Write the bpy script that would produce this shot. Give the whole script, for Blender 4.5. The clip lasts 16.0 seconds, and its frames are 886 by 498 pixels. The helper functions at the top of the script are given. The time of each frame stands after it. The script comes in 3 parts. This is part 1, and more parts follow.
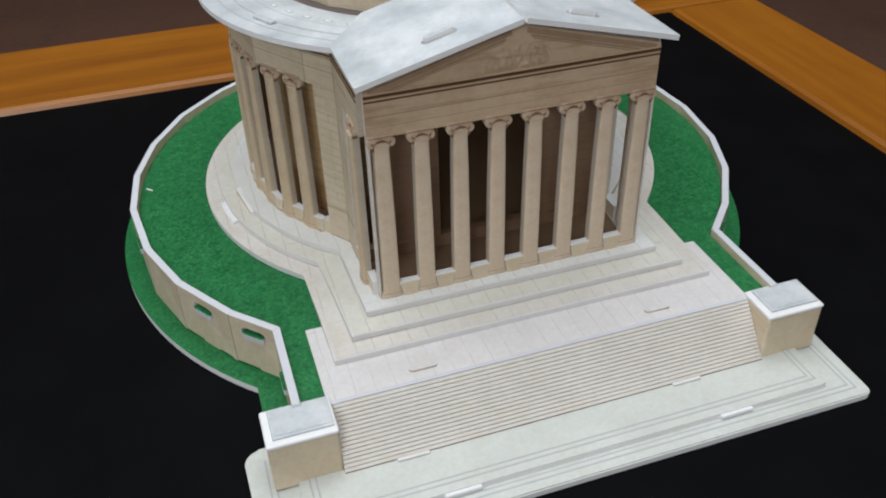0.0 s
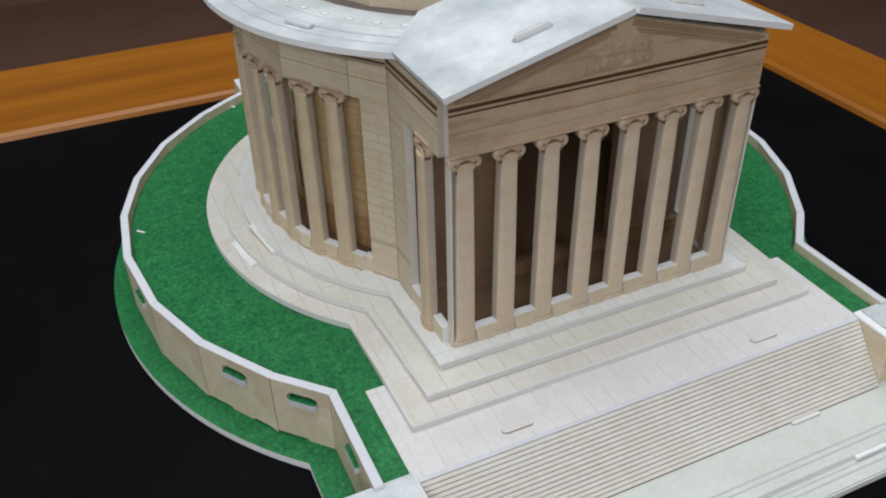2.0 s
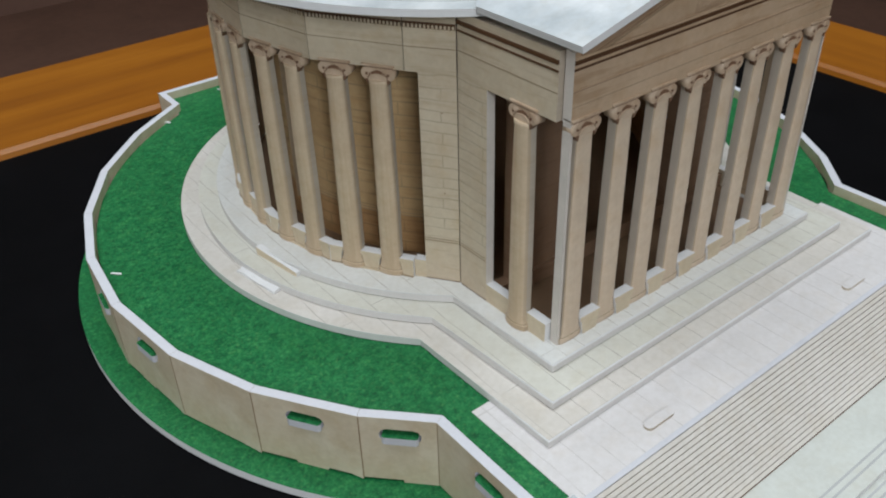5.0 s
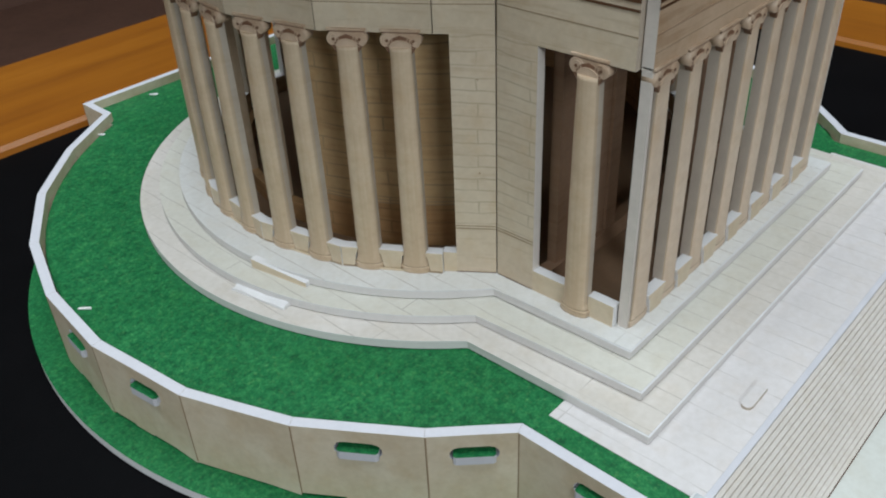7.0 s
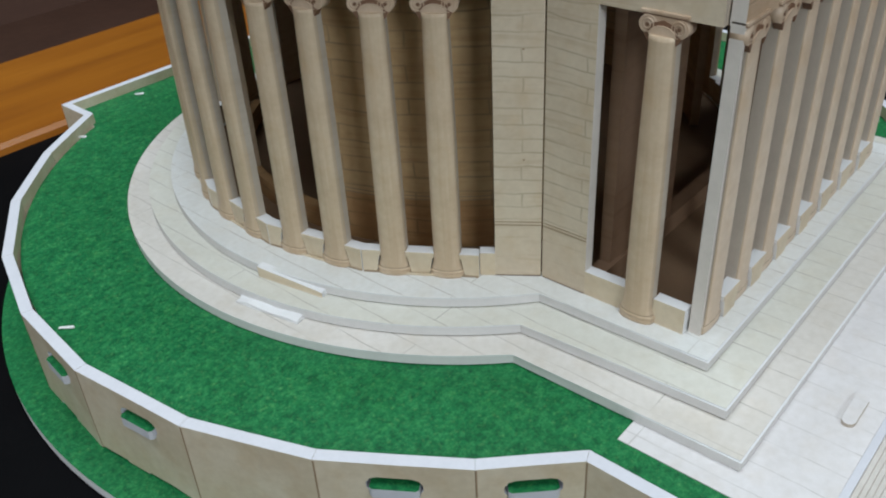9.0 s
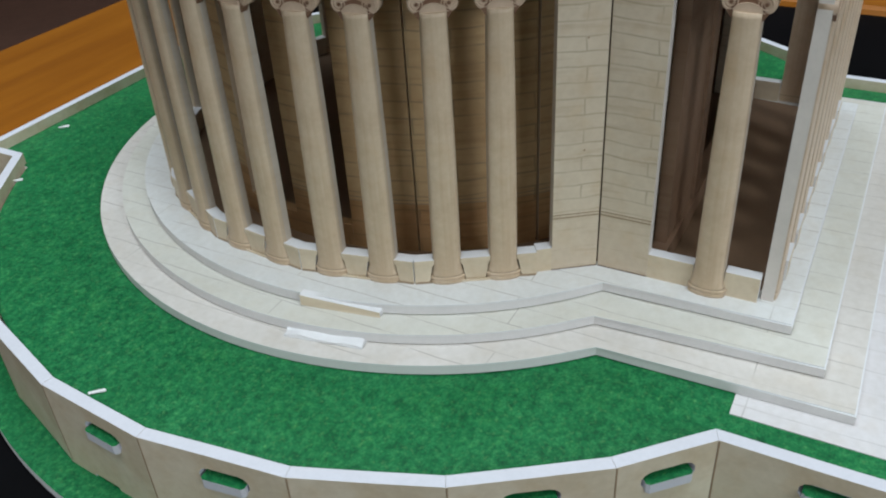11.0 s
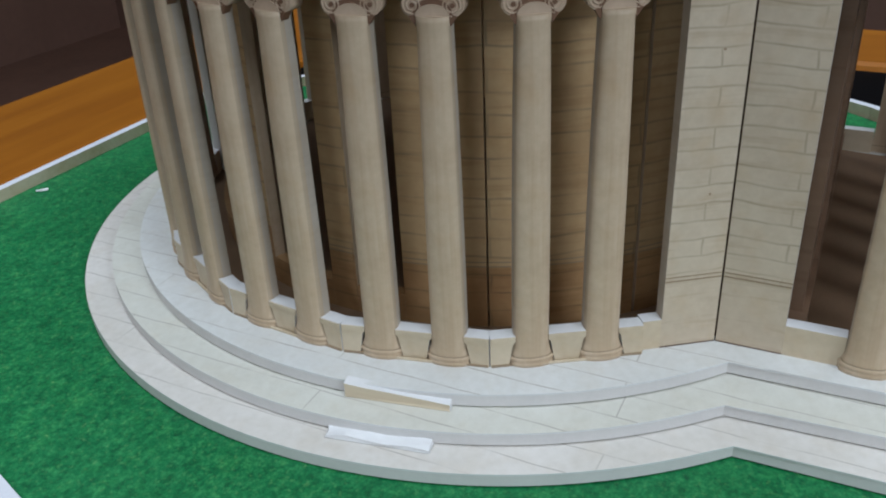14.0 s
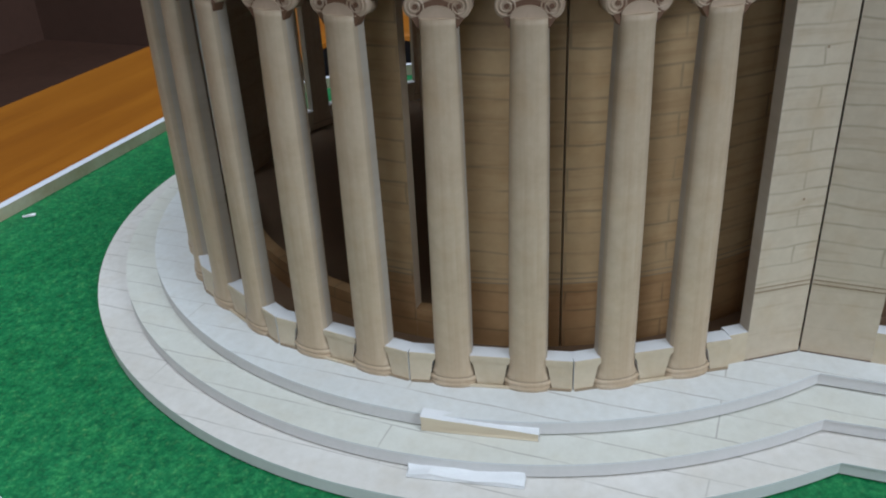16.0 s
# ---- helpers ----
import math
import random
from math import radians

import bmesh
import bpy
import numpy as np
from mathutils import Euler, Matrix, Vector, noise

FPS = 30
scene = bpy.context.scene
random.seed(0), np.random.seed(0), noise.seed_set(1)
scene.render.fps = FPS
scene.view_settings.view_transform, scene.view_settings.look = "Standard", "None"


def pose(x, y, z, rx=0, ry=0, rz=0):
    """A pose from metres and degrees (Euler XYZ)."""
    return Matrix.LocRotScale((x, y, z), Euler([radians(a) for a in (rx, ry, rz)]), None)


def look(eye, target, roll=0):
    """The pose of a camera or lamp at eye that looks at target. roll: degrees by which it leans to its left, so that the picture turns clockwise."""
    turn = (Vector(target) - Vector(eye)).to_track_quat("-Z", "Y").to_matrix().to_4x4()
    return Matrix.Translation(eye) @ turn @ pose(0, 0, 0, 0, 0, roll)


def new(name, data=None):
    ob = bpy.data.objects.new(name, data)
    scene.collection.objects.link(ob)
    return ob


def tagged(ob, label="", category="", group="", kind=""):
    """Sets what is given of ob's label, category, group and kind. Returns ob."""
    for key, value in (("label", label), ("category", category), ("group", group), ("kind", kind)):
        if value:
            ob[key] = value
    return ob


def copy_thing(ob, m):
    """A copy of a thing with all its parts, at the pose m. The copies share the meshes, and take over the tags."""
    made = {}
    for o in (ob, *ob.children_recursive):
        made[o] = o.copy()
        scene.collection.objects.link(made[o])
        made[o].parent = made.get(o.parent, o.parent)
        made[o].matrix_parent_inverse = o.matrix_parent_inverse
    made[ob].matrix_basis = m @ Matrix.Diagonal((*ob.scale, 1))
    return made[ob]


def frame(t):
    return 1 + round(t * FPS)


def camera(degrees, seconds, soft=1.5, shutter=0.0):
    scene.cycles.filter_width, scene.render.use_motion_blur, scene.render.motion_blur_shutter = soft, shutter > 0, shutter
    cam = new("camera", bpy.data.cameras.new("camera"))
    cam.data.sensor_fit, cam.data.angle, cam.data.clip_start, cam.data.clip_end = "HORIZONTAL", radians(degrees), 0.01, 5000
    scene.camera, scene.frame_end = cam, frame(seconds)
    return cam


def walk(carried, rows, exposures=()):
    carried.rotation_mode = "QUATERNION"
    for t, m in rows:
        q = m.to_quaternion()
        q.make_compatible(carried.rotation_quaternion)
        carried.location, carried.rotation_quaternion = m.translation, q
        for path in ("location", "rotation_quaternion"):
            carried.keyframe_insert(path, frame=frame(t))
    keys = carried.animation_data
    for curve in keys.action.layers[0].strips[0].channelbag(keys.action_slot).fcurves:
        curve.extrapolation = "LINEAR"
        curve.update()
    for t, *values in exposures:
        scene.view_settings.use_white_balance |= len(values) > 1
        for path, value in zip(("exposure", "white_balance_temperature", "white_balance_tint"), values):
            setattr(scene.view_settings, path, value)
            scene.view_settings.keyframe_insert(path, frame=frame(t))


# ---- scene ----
cam = camera(54.5, 16.0, soft=2.0)
PATH = [
(0, (-9.961, -23.362, 22.456), (-9.48, -21.819, 21.278), -1.8),
    (0.5, (-10.787, -21.634, 21.902), (-10.272, -20.101, 20.725), -2.0),
    (1, (-11.587, -20.047, 21.311), (-11.024, -18.523, 20.144), -2.0),
    (1.5, (-12.358, -18.881, 20.893), (-11.747, -17.371, 19.734), -1.6),
    (2, (-13.129, -17.787, 20.362), (-12.469, -16.288, 19.213), -1.3),
    (2.5, (-13.652, -16.525, 19.688), (-12.947, -15.048, 18.538), -1.0),
    (3, (-14.018, -15.815, 19.248), (-13.28, -14.351, 18.103), -1.1),
    (3.5, (-14.894, -14.663, 19.289), (-14.096, -13.243, 18.129), -0.9),
    (4, (-15.979, -13.74, 18.814), (-15.108, -12.351, 17.668), -1.1),
    (6.5, (-19.209, -8.775, 16.932), (-18.057, -7.592, 15.804), -2.6),
    (7, (-19.251, -7.703, 16.159), (-18.057, -6.561, 15.032), -2.7),
    (7.5, (-18.951, -6.896, 15.058), (-17.731, -5.765, 13.947), -2.6),
    (8, (-18.649, -5.984, 14.363), (-17.424, -4.851, 13.261), -2.6),
    (8.5, (-18.27, -5.746, 14.325), (-17.061, -4.603, 13.214), -3.2),
    (9, (-18.481, -5.33, 14.314), (-17.246, -4.202, 13.218), -3.2),
    (11.5, (-20.849, 0.039, 14.314), (-19.376, 0.812, 13.203), -2.9),
    (12, (-20.555, 0.771, 14.108), (-19.059, 1.529, 13.019), -2.3),
    (12.5, (-19.97, 1.117, 13.315), (-18.435, 1.917, 12.313), -2.4),
    (13, (-19.32, 1.413, 12.942), (-17.771, 2.213, 11.961), -2.5),
    (13.5, (-19.03, 1.538, 12.126), (-17.466, 2.353, 11.182), -2.7),
    (14, (-18.807, 2.221, 12.036), (-17.242, 3.026, 11.087), -2.8),
    (14.5, (-18.985, 2.912, 11.755), (-17.38, 3.676, 10.837), -2.5),
    (15, (-18.8, 3.356, 11.68), (-17.185, 4.097, 10.762), -2.7),
    (15.5, (-18.732, 4.019, 11.679), (-17.113, 4.723, 10.74), -2.7),
    (16, (-18.787, 4.725, 11.86), (-17.16, 5.4, 10.914), -2.8),
]
CM = 0.01   # all lengths below are in centimetres
walk(cam, [(t, look(Vector(eye) * CM, Vector(target) * CM, roll)) for t, eye, target, roll in PATH],
     [(0.0, 0.0, 6300, 8), (4.0, 0.0, 6250, 7), (6.5, 0.02, 6120, 5), (9.0, 0.10, 5990, 4), (11.5, 0.10, 5940, 4), (13.0, 0.08, 5800, 5), (16.0, 0.06, 5620, 5)])

# ---- world and light ----
world = bpy.data.worlds.new("world")
scene.world = world
world.use_nodes = True
world.node_tree.nodes["Background"].inputs[0].default_value = (1.0, 0.93, 0.85, 1)
world.node_tree.nodes["Background"].inputs[1].default_value = 0.02


def area_lamp(name, eye, target, w, h, watts, colour):
    data = bpy.data.lights.new(name, "AREA")
    data.shape, data.size, data.size_y, data.energy, data.color = "RECTANGLE", w, h, watts, colour
    ob = new(name, data)
    ob.matrix_world = look(eye, target)
    return ob


LAMP_WHITE = (0.92, 0.965, 1.0)
area_lamp("ceiling_lamp_light", (-0.1, 0.15, 1.76), (-0.1, 0.15, 0), 1.7, 1.5, 36, LAMP_WHITE)
# Unseen key source low in front, aimed to throw column shadows inwards
area_lamp("front_key_light", (-0.78, -1.55, 1.0), (-0.05, 0.05, 0.05), 0.62, 0.5, 14, LAMP_WHITE)
# Weak fill added from the west; no window or lamp stands there
area_lamp("west_fill_light", (-2.2, -0.2, 0.62), (0, 0.08, 0.05), 0.6, 0.6, 4, LAMP_WHITE)


# ---- materials ----
def nodes_of(name):
    m = bpy.data.materials.new(name)
    m.use_nodes = True
    nt = m.node_tree
    return m, nt, nt.nodes["Principled BSDF"]


def coords(nt, scale=1.0, flat=False, island=False):
    """Object coordinates in centimetres times scale; flat: (x, z) of an upright board."""
    tc = nt.nodes.new("ShaderNodeTexCoord")
    mp = nt.nodes.new("ShaderNodeMapping")
    mp.inputs["Scale"].default_value = (100 * scale,) * 3
    nt.links.new(tc.outputs["Object"], mp.inputs[0])
    if not flat:
        return mp.outputs[0]
    sp, cb = nt.nodes.new("ShaderNodeSeparateXYZ"), nt.nodes.new("ShaderNodeCombineXYZ")
    nt.links.new(mp.outputs[0], sp.inputs[0])
    nt.links.new(sp.outputs[0], cb.inputs[0])
    nt.links.new(sp.outputs[2], cb.inputs[1])
    return cb.outputs[0]


def noise_of(nt, vec, scale, detail=4.0, rough=0.6):
    n = nt.nodes.new("ShaderNodeTexNoise")
    n.inputs["Scale"].default_value, n.inputs["Detail"].default_value, n.inputs["Roughness"].default_value = scale, detail, rough
    nt.links.new(vec, n.inputs["Vector"])
    return n.outputs["Fac"]


def ramp(nt, fac, stops):
    r = nt.nodes.new("ShaderNodeValToRGB")
    el = r.color_ramp.elements
    while len(el) < len(stops):
        el.new(0.5)
    for e, (p, c) in zip(el, stops):
        e.position, e.color = p, (*c, 1)
    nt.links.new(fac, r.inputs[0])
    return r.outputs[0]


def mix(nt, kind, fac, a, b):
    m = nt.nodes.new("ShaderNodeMix")
    m.data_type, m.blend_type = "RGBA", kind
    for i, v in ((0, fac), (6, a), (7, b)):
        if isinstance(v, (int, float)):
            m.inputs[i].default_value = v
        elif isinstance(v, tuple):
            m.inputs[i].default_value = (*v, 1)
        else:
            nt.links.new(v, m.inputs[i])
    return m.outputs[2]


def bump(nt, bsdf, height, strength=0.2, dist=0.0003):
    b = nt.nodes.new("ShaderNodeBump")
    b.inputs["Strength"].default_value, b.inputs["Distance"].default_value = strength, dist
    nt.links.new(height, b.inputs["Height"])
    nt.links.new(b.outputs[0], bsdf.inputs["Normal"])


def set_base(nt, bsdf, colour, rough):
    nt.links.new(colour, bsdf.inputs["Base Color"])
    bsdf.inputs["Roughness"].default_value = rough


def printed(name, light, dark, rough=0.5, joints=None, flat=True, plan=False, joint_colour=(0.25, 0.18, 0.1), streak=0.0, upright_streak=0.0, turned=False, wobble=0.09, floor_shade=0.0, bare=0.0):
    """Coated cardboard with a printed stone picture: mottling, fine grain, and thin uneven joint lines."""
    m, nt, bsdf = nodes_of(name)
    v = coords(nt, 1.0, flat)
    if plan:
        uv = nt.nodes.new("ShaderNodeUVMap")
        uv.uv_map = "plan"
        v = uv.outputs[0]
    c = ramp(nt, noise_of(nt, v, 0.55, 5), [(0.3, dark), (0.68, light)])
    c = mix(nt, "MULTIPLY", 0.35, c, ramp(nt, noise_of(nt, v, 6.0, 4), [(0.3, (0.78, 0.76, 0.72)), (0.65, (1.0, 1.0, 1.0))]))
    c = mix(nt, "MULTIPLY", 0.5 if flat or plan else 0.2, c, ramp(nt, noise_of(nt, v, 1.7, 2), [(0.28, (0.9, 0.82, 0.7)), (0.5, (1.0, 1.0, 1.0))]))
    if streak:
        st = nt.nodes.new("ShaderNodeMapping")
        st.inputs["Scale"].default_value = (0.35, 4.2, 1)
        nt.links.new(v, st.inputs[0])
        c = mix(nt, "MULTIPLY", streak, c, ramp(nt, noise_of(nt, st.outputs[0], 1.0, 3), [(0.36, (0.62, 0.52, 0.4)), (0.47, (1.0, 1.0, 1.0))]))
    if upright_streak:
        st = nt.nodes.new("ShaderNodeMapping")
        st.inputs["Scale"].default_value = (4.5, 0.16, 1)
        nt.links.new(v, st.inputs[0])
        c = mix(nt, "MULTIPLY", upright_streak, c, ramp(nt, noise_of(nt, st.outputs[0], 1.0, 3), [(0.34, (0.66, 0.52, 0.38)), (0.52, (1.0, 1.0, 1.0))]))
    if joints:
        w, h, t, strength = joints
        wob = nt.nodes.new("ShaderNodeMix")
        wob.data_type = "VECTOR"
        wob.inputs[0].default_value = wobble
        nz = nt.nodes.new("ShaderNodeTexNoise")
        nz.inputs["Scale"].default_value = 0.8
        nt.links.new(v, nz.inputs["Vector"])
        nt.links.new(v, wob.inputs[4])
        nt.links.new(nz.outputs["Color"], wob.inputs[5])
        br = nt.nodes.new("ShaderNodeTexBrick")
        br.offset = 0.5 if flat or plan or turned else 0.0
        br.inputs["Scale"].default_value = 1.0
        br.inputs["Brick Width"].default_value, br.inputs["Row Height"].default_value = w, h
        br.inputs["Mortar Size"].default_value, br.inputs["Mortar Smooth"].default_value = t, 1.0
        if turned:
            rot = nt.nodes.new("ShaderNodeMapping")
            rot.inputs["Rotation"].default_value = (0, 0, math.pi / 2)
            nt.links.new(wob.outputs[1], rot.inputs[0])
            nt.links.new(rot.outputs[0], br.inputs["Vector"])
        else:
            nt.links.new(wob.outputs[1], br.inputs["Vector"])
        fade = nt.nodes.new("ShaderNodeMath")
        fade.operation = "MULTIPLY"
        nt.links.new(br.outputs["Fac"], fade.inputs[0])
        nt.links.new(ramp(nt, noise_of(nt, v, 1.1, 2), [(0.35, (0.15,) * 3), (0.6, (strength,) * 3)]), fade.inputs[1])
        lines_in = fade.outputs[0]
        if bare:   # the foot of the wall is printed without joints
            sep, over, cut = nt.nodes.new("ShaderNodeSeparateXYZ"), nt.nodes.new("ShaderNodeMath"), nt.nodes.new("ShaderNodeMath")
            over.operation, over.inputs[1].default_value, cut.operation = "GREATER_THAN", bare, "MULTIPLY"
            nt.links.new(v, sep.inputs[0])
            nt.links.new(sep.outputs[1], over.inputs[0])
            nt.links.new(over.outputs[0], cut.inputs[0])
            nt.links.new(lines_in, cut.inputs[1])
            lines_in = cut.outputs[0]
        c = mix(nt, "MIX", lines_in, c, joint_colour)
    # Below this height, shade towards the floor is coloured in as a brown band
    if floor_shade:
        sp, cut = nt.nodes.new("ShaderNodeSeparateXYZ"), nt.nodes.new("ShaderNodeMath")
        cut.operation, cut.inputs[1].default_value = "LESS_THAN", floor_shade
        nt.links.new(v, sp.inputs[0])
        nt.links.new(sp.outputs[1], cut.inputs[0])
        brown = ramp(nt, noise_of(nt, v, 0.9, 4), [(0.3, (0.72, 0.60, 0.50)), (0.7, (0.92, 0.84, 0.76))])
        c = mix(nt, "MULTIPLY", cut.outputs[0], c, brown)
    set_base(nt, bsdf, c, rough)
    bump(nt, bsdf, noise_of(nt, v, 9.0, 3), 0.12, 0.0002)
    return m


def plain(name, colour, rough, vary=0.12, scale=1.5, bumps=0.1):
    m, nt, bsdf = nodes_of(name)
    v = coords(nt)
    lo = tuple(x * (1 - vary) for x in colour)
    c = ramp(nt, noise_of(nt, v, scale, 5), [(0.3, lo), (0.7, colour)])
    c = mix(nt, "MULTIPLY", 0.4, c, ramp(nt, noise_of(nt, v, scale * 9, 3), [(0.3, (1 - vary,) * 3), (0.6, (1.0,) * 3)]))
    set_base(nt, bsdf, c, rough)
    bump(nt, bsdf, noise_of(nt, v, scale * 12, 3), bumps, 0.0002)
    return m


FOAM = plain("white_foam_edge", (0.79, 0.77, 0.765), 0.7, 0.06)
# Whiter bevel colour paints the glint along the step boards' top edges
RIM = plain("rim_highlight", (0.76, 0.75, 0.75), 0.5, 0.1)
WALLTOP = plain("lilac_cut_foam", (0.60, 0.59, 0.625), 0.7, 0.08)
STONE = printed("printed_limestone", (0.67, 0.565, 0.425), (0.56, 0.455, 0.33), 0.5, streak=0.28)
BLOCK = printed("printed_block_masonry", (0.67, 0.565, 0.43), (0.57, 0.46, 0.335), 0.5, joints=(1.7, 0.26, 0.026, 0.5), streak=0.28, wobble=0.2, bare=1.36)
PAVES = [printed("printed_paving_" + n, a, b, 0.38, joints=(9.0, 0.58, 0.018, 0.95), flat=False, joint_colour=(0.36, 0.32, 0.28), turned=True)
         for n, a, b in (("rose", (0.70, 0.655, 0.61), (0.62, 0.575, 0.52)), ("cream", (0.71, 0.69, 0.62), (0.635, 0.61, 0.54)), ("white", (0.77, 0.765, 0.75), (0.70, 0.69, 0.665)))]
TERRACE = printed("printed_lilac_paving", (0.71, 0.675, 0.67), (0.64, 0.605, 0.595), 0.36, joints=(0.62, 14.0, 0.02, 0.8), flat=False, joint_colour=(0.42, 0.385, 0.36))
DRUMSHADE = plain("drum_shade", (0.15, 0.12, 0.11), 0.7)
ROOF = printed("printed_white_marble", (0.70, 0.71, 0.72), (0.42, 0.45, 0.47), 0.4, flat=False)
TREAD = printed("printed_tread", (0.74, 0.685, 0.63), (0.66, 0.605, 0.545), 0.45, flat=False)
RISER = printed("printed_riser", (0.62, 0.535, 0.465), (0.53, 0.45, 0.38), 0.5, flat=True)
BROWN = plain("printed_brown_line", (0.10, 0.043, 0.016), 0.5)
SEPIA = plain("printed_sepia_line", (0.33, 0.24, 0.15), 0.5)
INNER = printed("printed_inner_masonry", (0.57, 0.385, 0.20), (0.46, 0.295, 0.145), 0.55, joints=(1.5, 0.33, 0.03, 0.8), streak=0.35, plan=True, wobble=0.14, floor_shade=4.30)
PLINTH = printed("printed_plinth", (0.71, 0.595, 0.435), (0.59, 0.475, 0.33), 0.5)
FACADE = printed("printed_brown_limestone", (0.60, 0.44, 0.305), (0.49, 0.345, 0.225), 0.5, streak=0.4)
FRONTCOL = printed("printed_front_column", (0.73, 0.585, 0.445), (0.62, 0.48, 0.35), 0.42, upright_streak=0.12)
RELIEF = printed("printed_relief", (0.58, 0.42, 0.29), (0.40, 0.27, 0.17), 0.5, streak=0.5)
# Stone print turned brown: the shade behind the columns is in its colour
INNERB = printed("shaded_inner_stone", (0.30, 0.185, 0.115), (0.23, 0.135, 0.08), 0.55, streak=0.3)
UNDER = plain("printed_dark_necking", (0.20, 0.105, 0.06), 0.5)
FOLD = plain("printed_fold_line", (0.34, 0.23, 0.14), 0.6)
GREYEDGE = plain("grey_cut_foam", (0.70, 0.63, 0.565), 0.7, 0.1)
SHAFTGREY = plain("pale_shaft_edge", (0.60, 0.51, 0.42), 0.7, 0.1)
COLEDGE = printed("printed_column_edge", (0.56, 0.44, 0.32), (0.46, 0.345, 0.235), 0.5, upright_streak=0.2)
SLOT_SHADE = plain("grey_slot_shade", (0.34, 0.33, 0.33), 0.7)
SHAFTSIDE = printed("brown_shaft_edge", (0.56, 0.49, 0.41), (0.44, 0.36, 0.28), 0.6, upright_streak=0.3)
# Greyish cut foam, kept darker than FOAM: riser shade is in the colour
EDGE = plain("shaded_board_edge", (0.71, 0.675, 0.655), 0.7, 0.08)
PAVE_FRONT = printed("printed_cream_plate", (0.60, 0.61, 0.57), (0.545, 0.55, 0.51), 0.4, flat=False)
WALLP = printed("printed_cream_wall", (0.72, 0.63, 0.49), (0.55, 0.44, 0.30), 0.48)
COLUMN = printed("printed_column", (0.675, 0.535, 0.385), (0.535, 0.395, 0.26), 0.48, upright_streak=0.32)
CAPITAL = printed("printed_capital", (0.66, 0.52, 0.39), (0.42, 0.28, 0.18), 0.5)
RAKE = printed("printed_raking_band", (0.37, 0.25, 0.16), (0.29, 0.19, 0.115), 0.5)
GREYLINE = plain("printed_grey_line", (0.45, 0.45, 0.445), 0.5)
FLOORP = plain("printed_brown_floor", (0.23, 0.14, 0.08), 0.6)


def lawn_print():
    m, nt, bsdf = nodes_of("printed_lawn")
    v = coords(nt)
    c = ramp(nt, noise_of(nt, v, 7.0, 6, 0.8), [(0.32, (0.005, 0.07, 0.024)), (0.5, (0.013, 0.145, 0.046)), (0.64, (0.04, 0.23, 0.075))])
    c = mix(nt, "MIX", ramp(nt, noise_of(nt, v, 11.0, 5, 0.7), [(0.56, (0.0,) * 3), (0.70, (0.45,) * 3)]), c, (0.15, 0.34, 0.12))
    c = mix(nt, "MULTIPLY", 0.5, c, ramp(nt, noise_of(nt, v, 0.5, 3), [(0.3, (0.75, 0.82, 0.72)), (0.7, (1.05, 1.0, 1.0))]))
    c = mix(nt, "MULTIPLY", 0.6, c, ramp(nt, noise_of(nt, v, 2.6, 4, 0.7), [(0.30, (0.50, 0.62, 0.56)), (0.5, (1.0, 1.0, 1.0)), (0.68, (1.7, 1.25, 1.1))]))
    set_base(nt, bsdf, c, 0.45)
    bsdf.inputs["Specular IOR Level"].default_value = 0.25
    bump(nt, bsdf, noise_of(nt, v, 14.0, 3), 0.15, 0.0003)
    return m


LAWN = lawn_print()


def mat_black():
    m, nt, bsdf = nodes_of("black_mat")
    v = coords(nt)
    c = ramp(nt, noise_of(nt, v, 0.2, 5), [(0.3, (0.0012, 0.0012, 0.0015)), (0.7, (0.0028, 0.0028, 0.0034))])
    set_base(nt, bsdf, c, 0.62)
    bsdf.inputs["Specular IOR Level"].default_value = 0.05
    bump(nt, bsdf, noise_of(nt, v, 12.0, 4), 0.3, 0.0003)
    return m


MAT = mat_black()


def varnished_wood(name, along):
    m, nt, bsdf = nodes_of(name)
    v = coords(nt)
    mp = nt.nodes.new("ShaderNodeMapping")
    mp.inputs["Scale"].default_value = (0.04, 0.6, 0.6) if along == "x" else (0.6, 0.04, 0.6)
    nt.links.new(v, mp.inputs[0])
    c = ramp(nt, noise_of(nt, mp.outputs[0], 1.0, 6, 0.65), [(0.25, (0.21, 0.066, 0.005)), (0.5, (0.29, 0.098, 0.006)), (0.75, (0.37, 0.135, 0.010))])
    c = mix(nt, "MULTIPLY", 0.5, c, ramp(nt, noise_of(nt, v, 0.12, 3), [(0.3, (0.8, 0.72, 0.65)), (0.65, (1.0, 1.0, 1.0))]))
    set_base(nt, bsdf, c, 0.32)
    return m


WOOD_X, WOOD_Y = varnished_wood("varnished_wood_long", "x"), varnished_wood("varnished_wood_cross", "y")
CARPET = plain("brown_floor", (0.25, 0.135, 0.093), 0.8, 0.2, 0.05)
PLASTER = plain("white_plaster", (0.75, 0.73, 0.70), 0.8, 0.06, 0.02)
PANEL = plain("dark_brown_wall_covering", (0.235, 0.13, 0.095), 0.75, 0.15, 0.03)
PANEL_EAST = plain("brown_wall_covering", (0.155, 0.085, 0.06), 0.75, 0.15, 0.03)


# ---- building blocks ----
def part(name, bm, mats, parent=None, label=""):
    me = bpy.data.meshes.new(name)
    bmesh.ops.recalc_face_normals(bm, faces=bm.faces)
    bmesh.ops.scale(bm, vec=(CM, CM, CM), verts=bm.verts)
    bm.to_mesh(me)
    bm.free()
    for m in (mats if isinstance(mats, (list, tuple)) else [mats]):
        me.materials.append(m)
    ob = new(name, me)
    if parent:
        ob.parent = parent
    if label:
        ob["label"] = label
    return ob


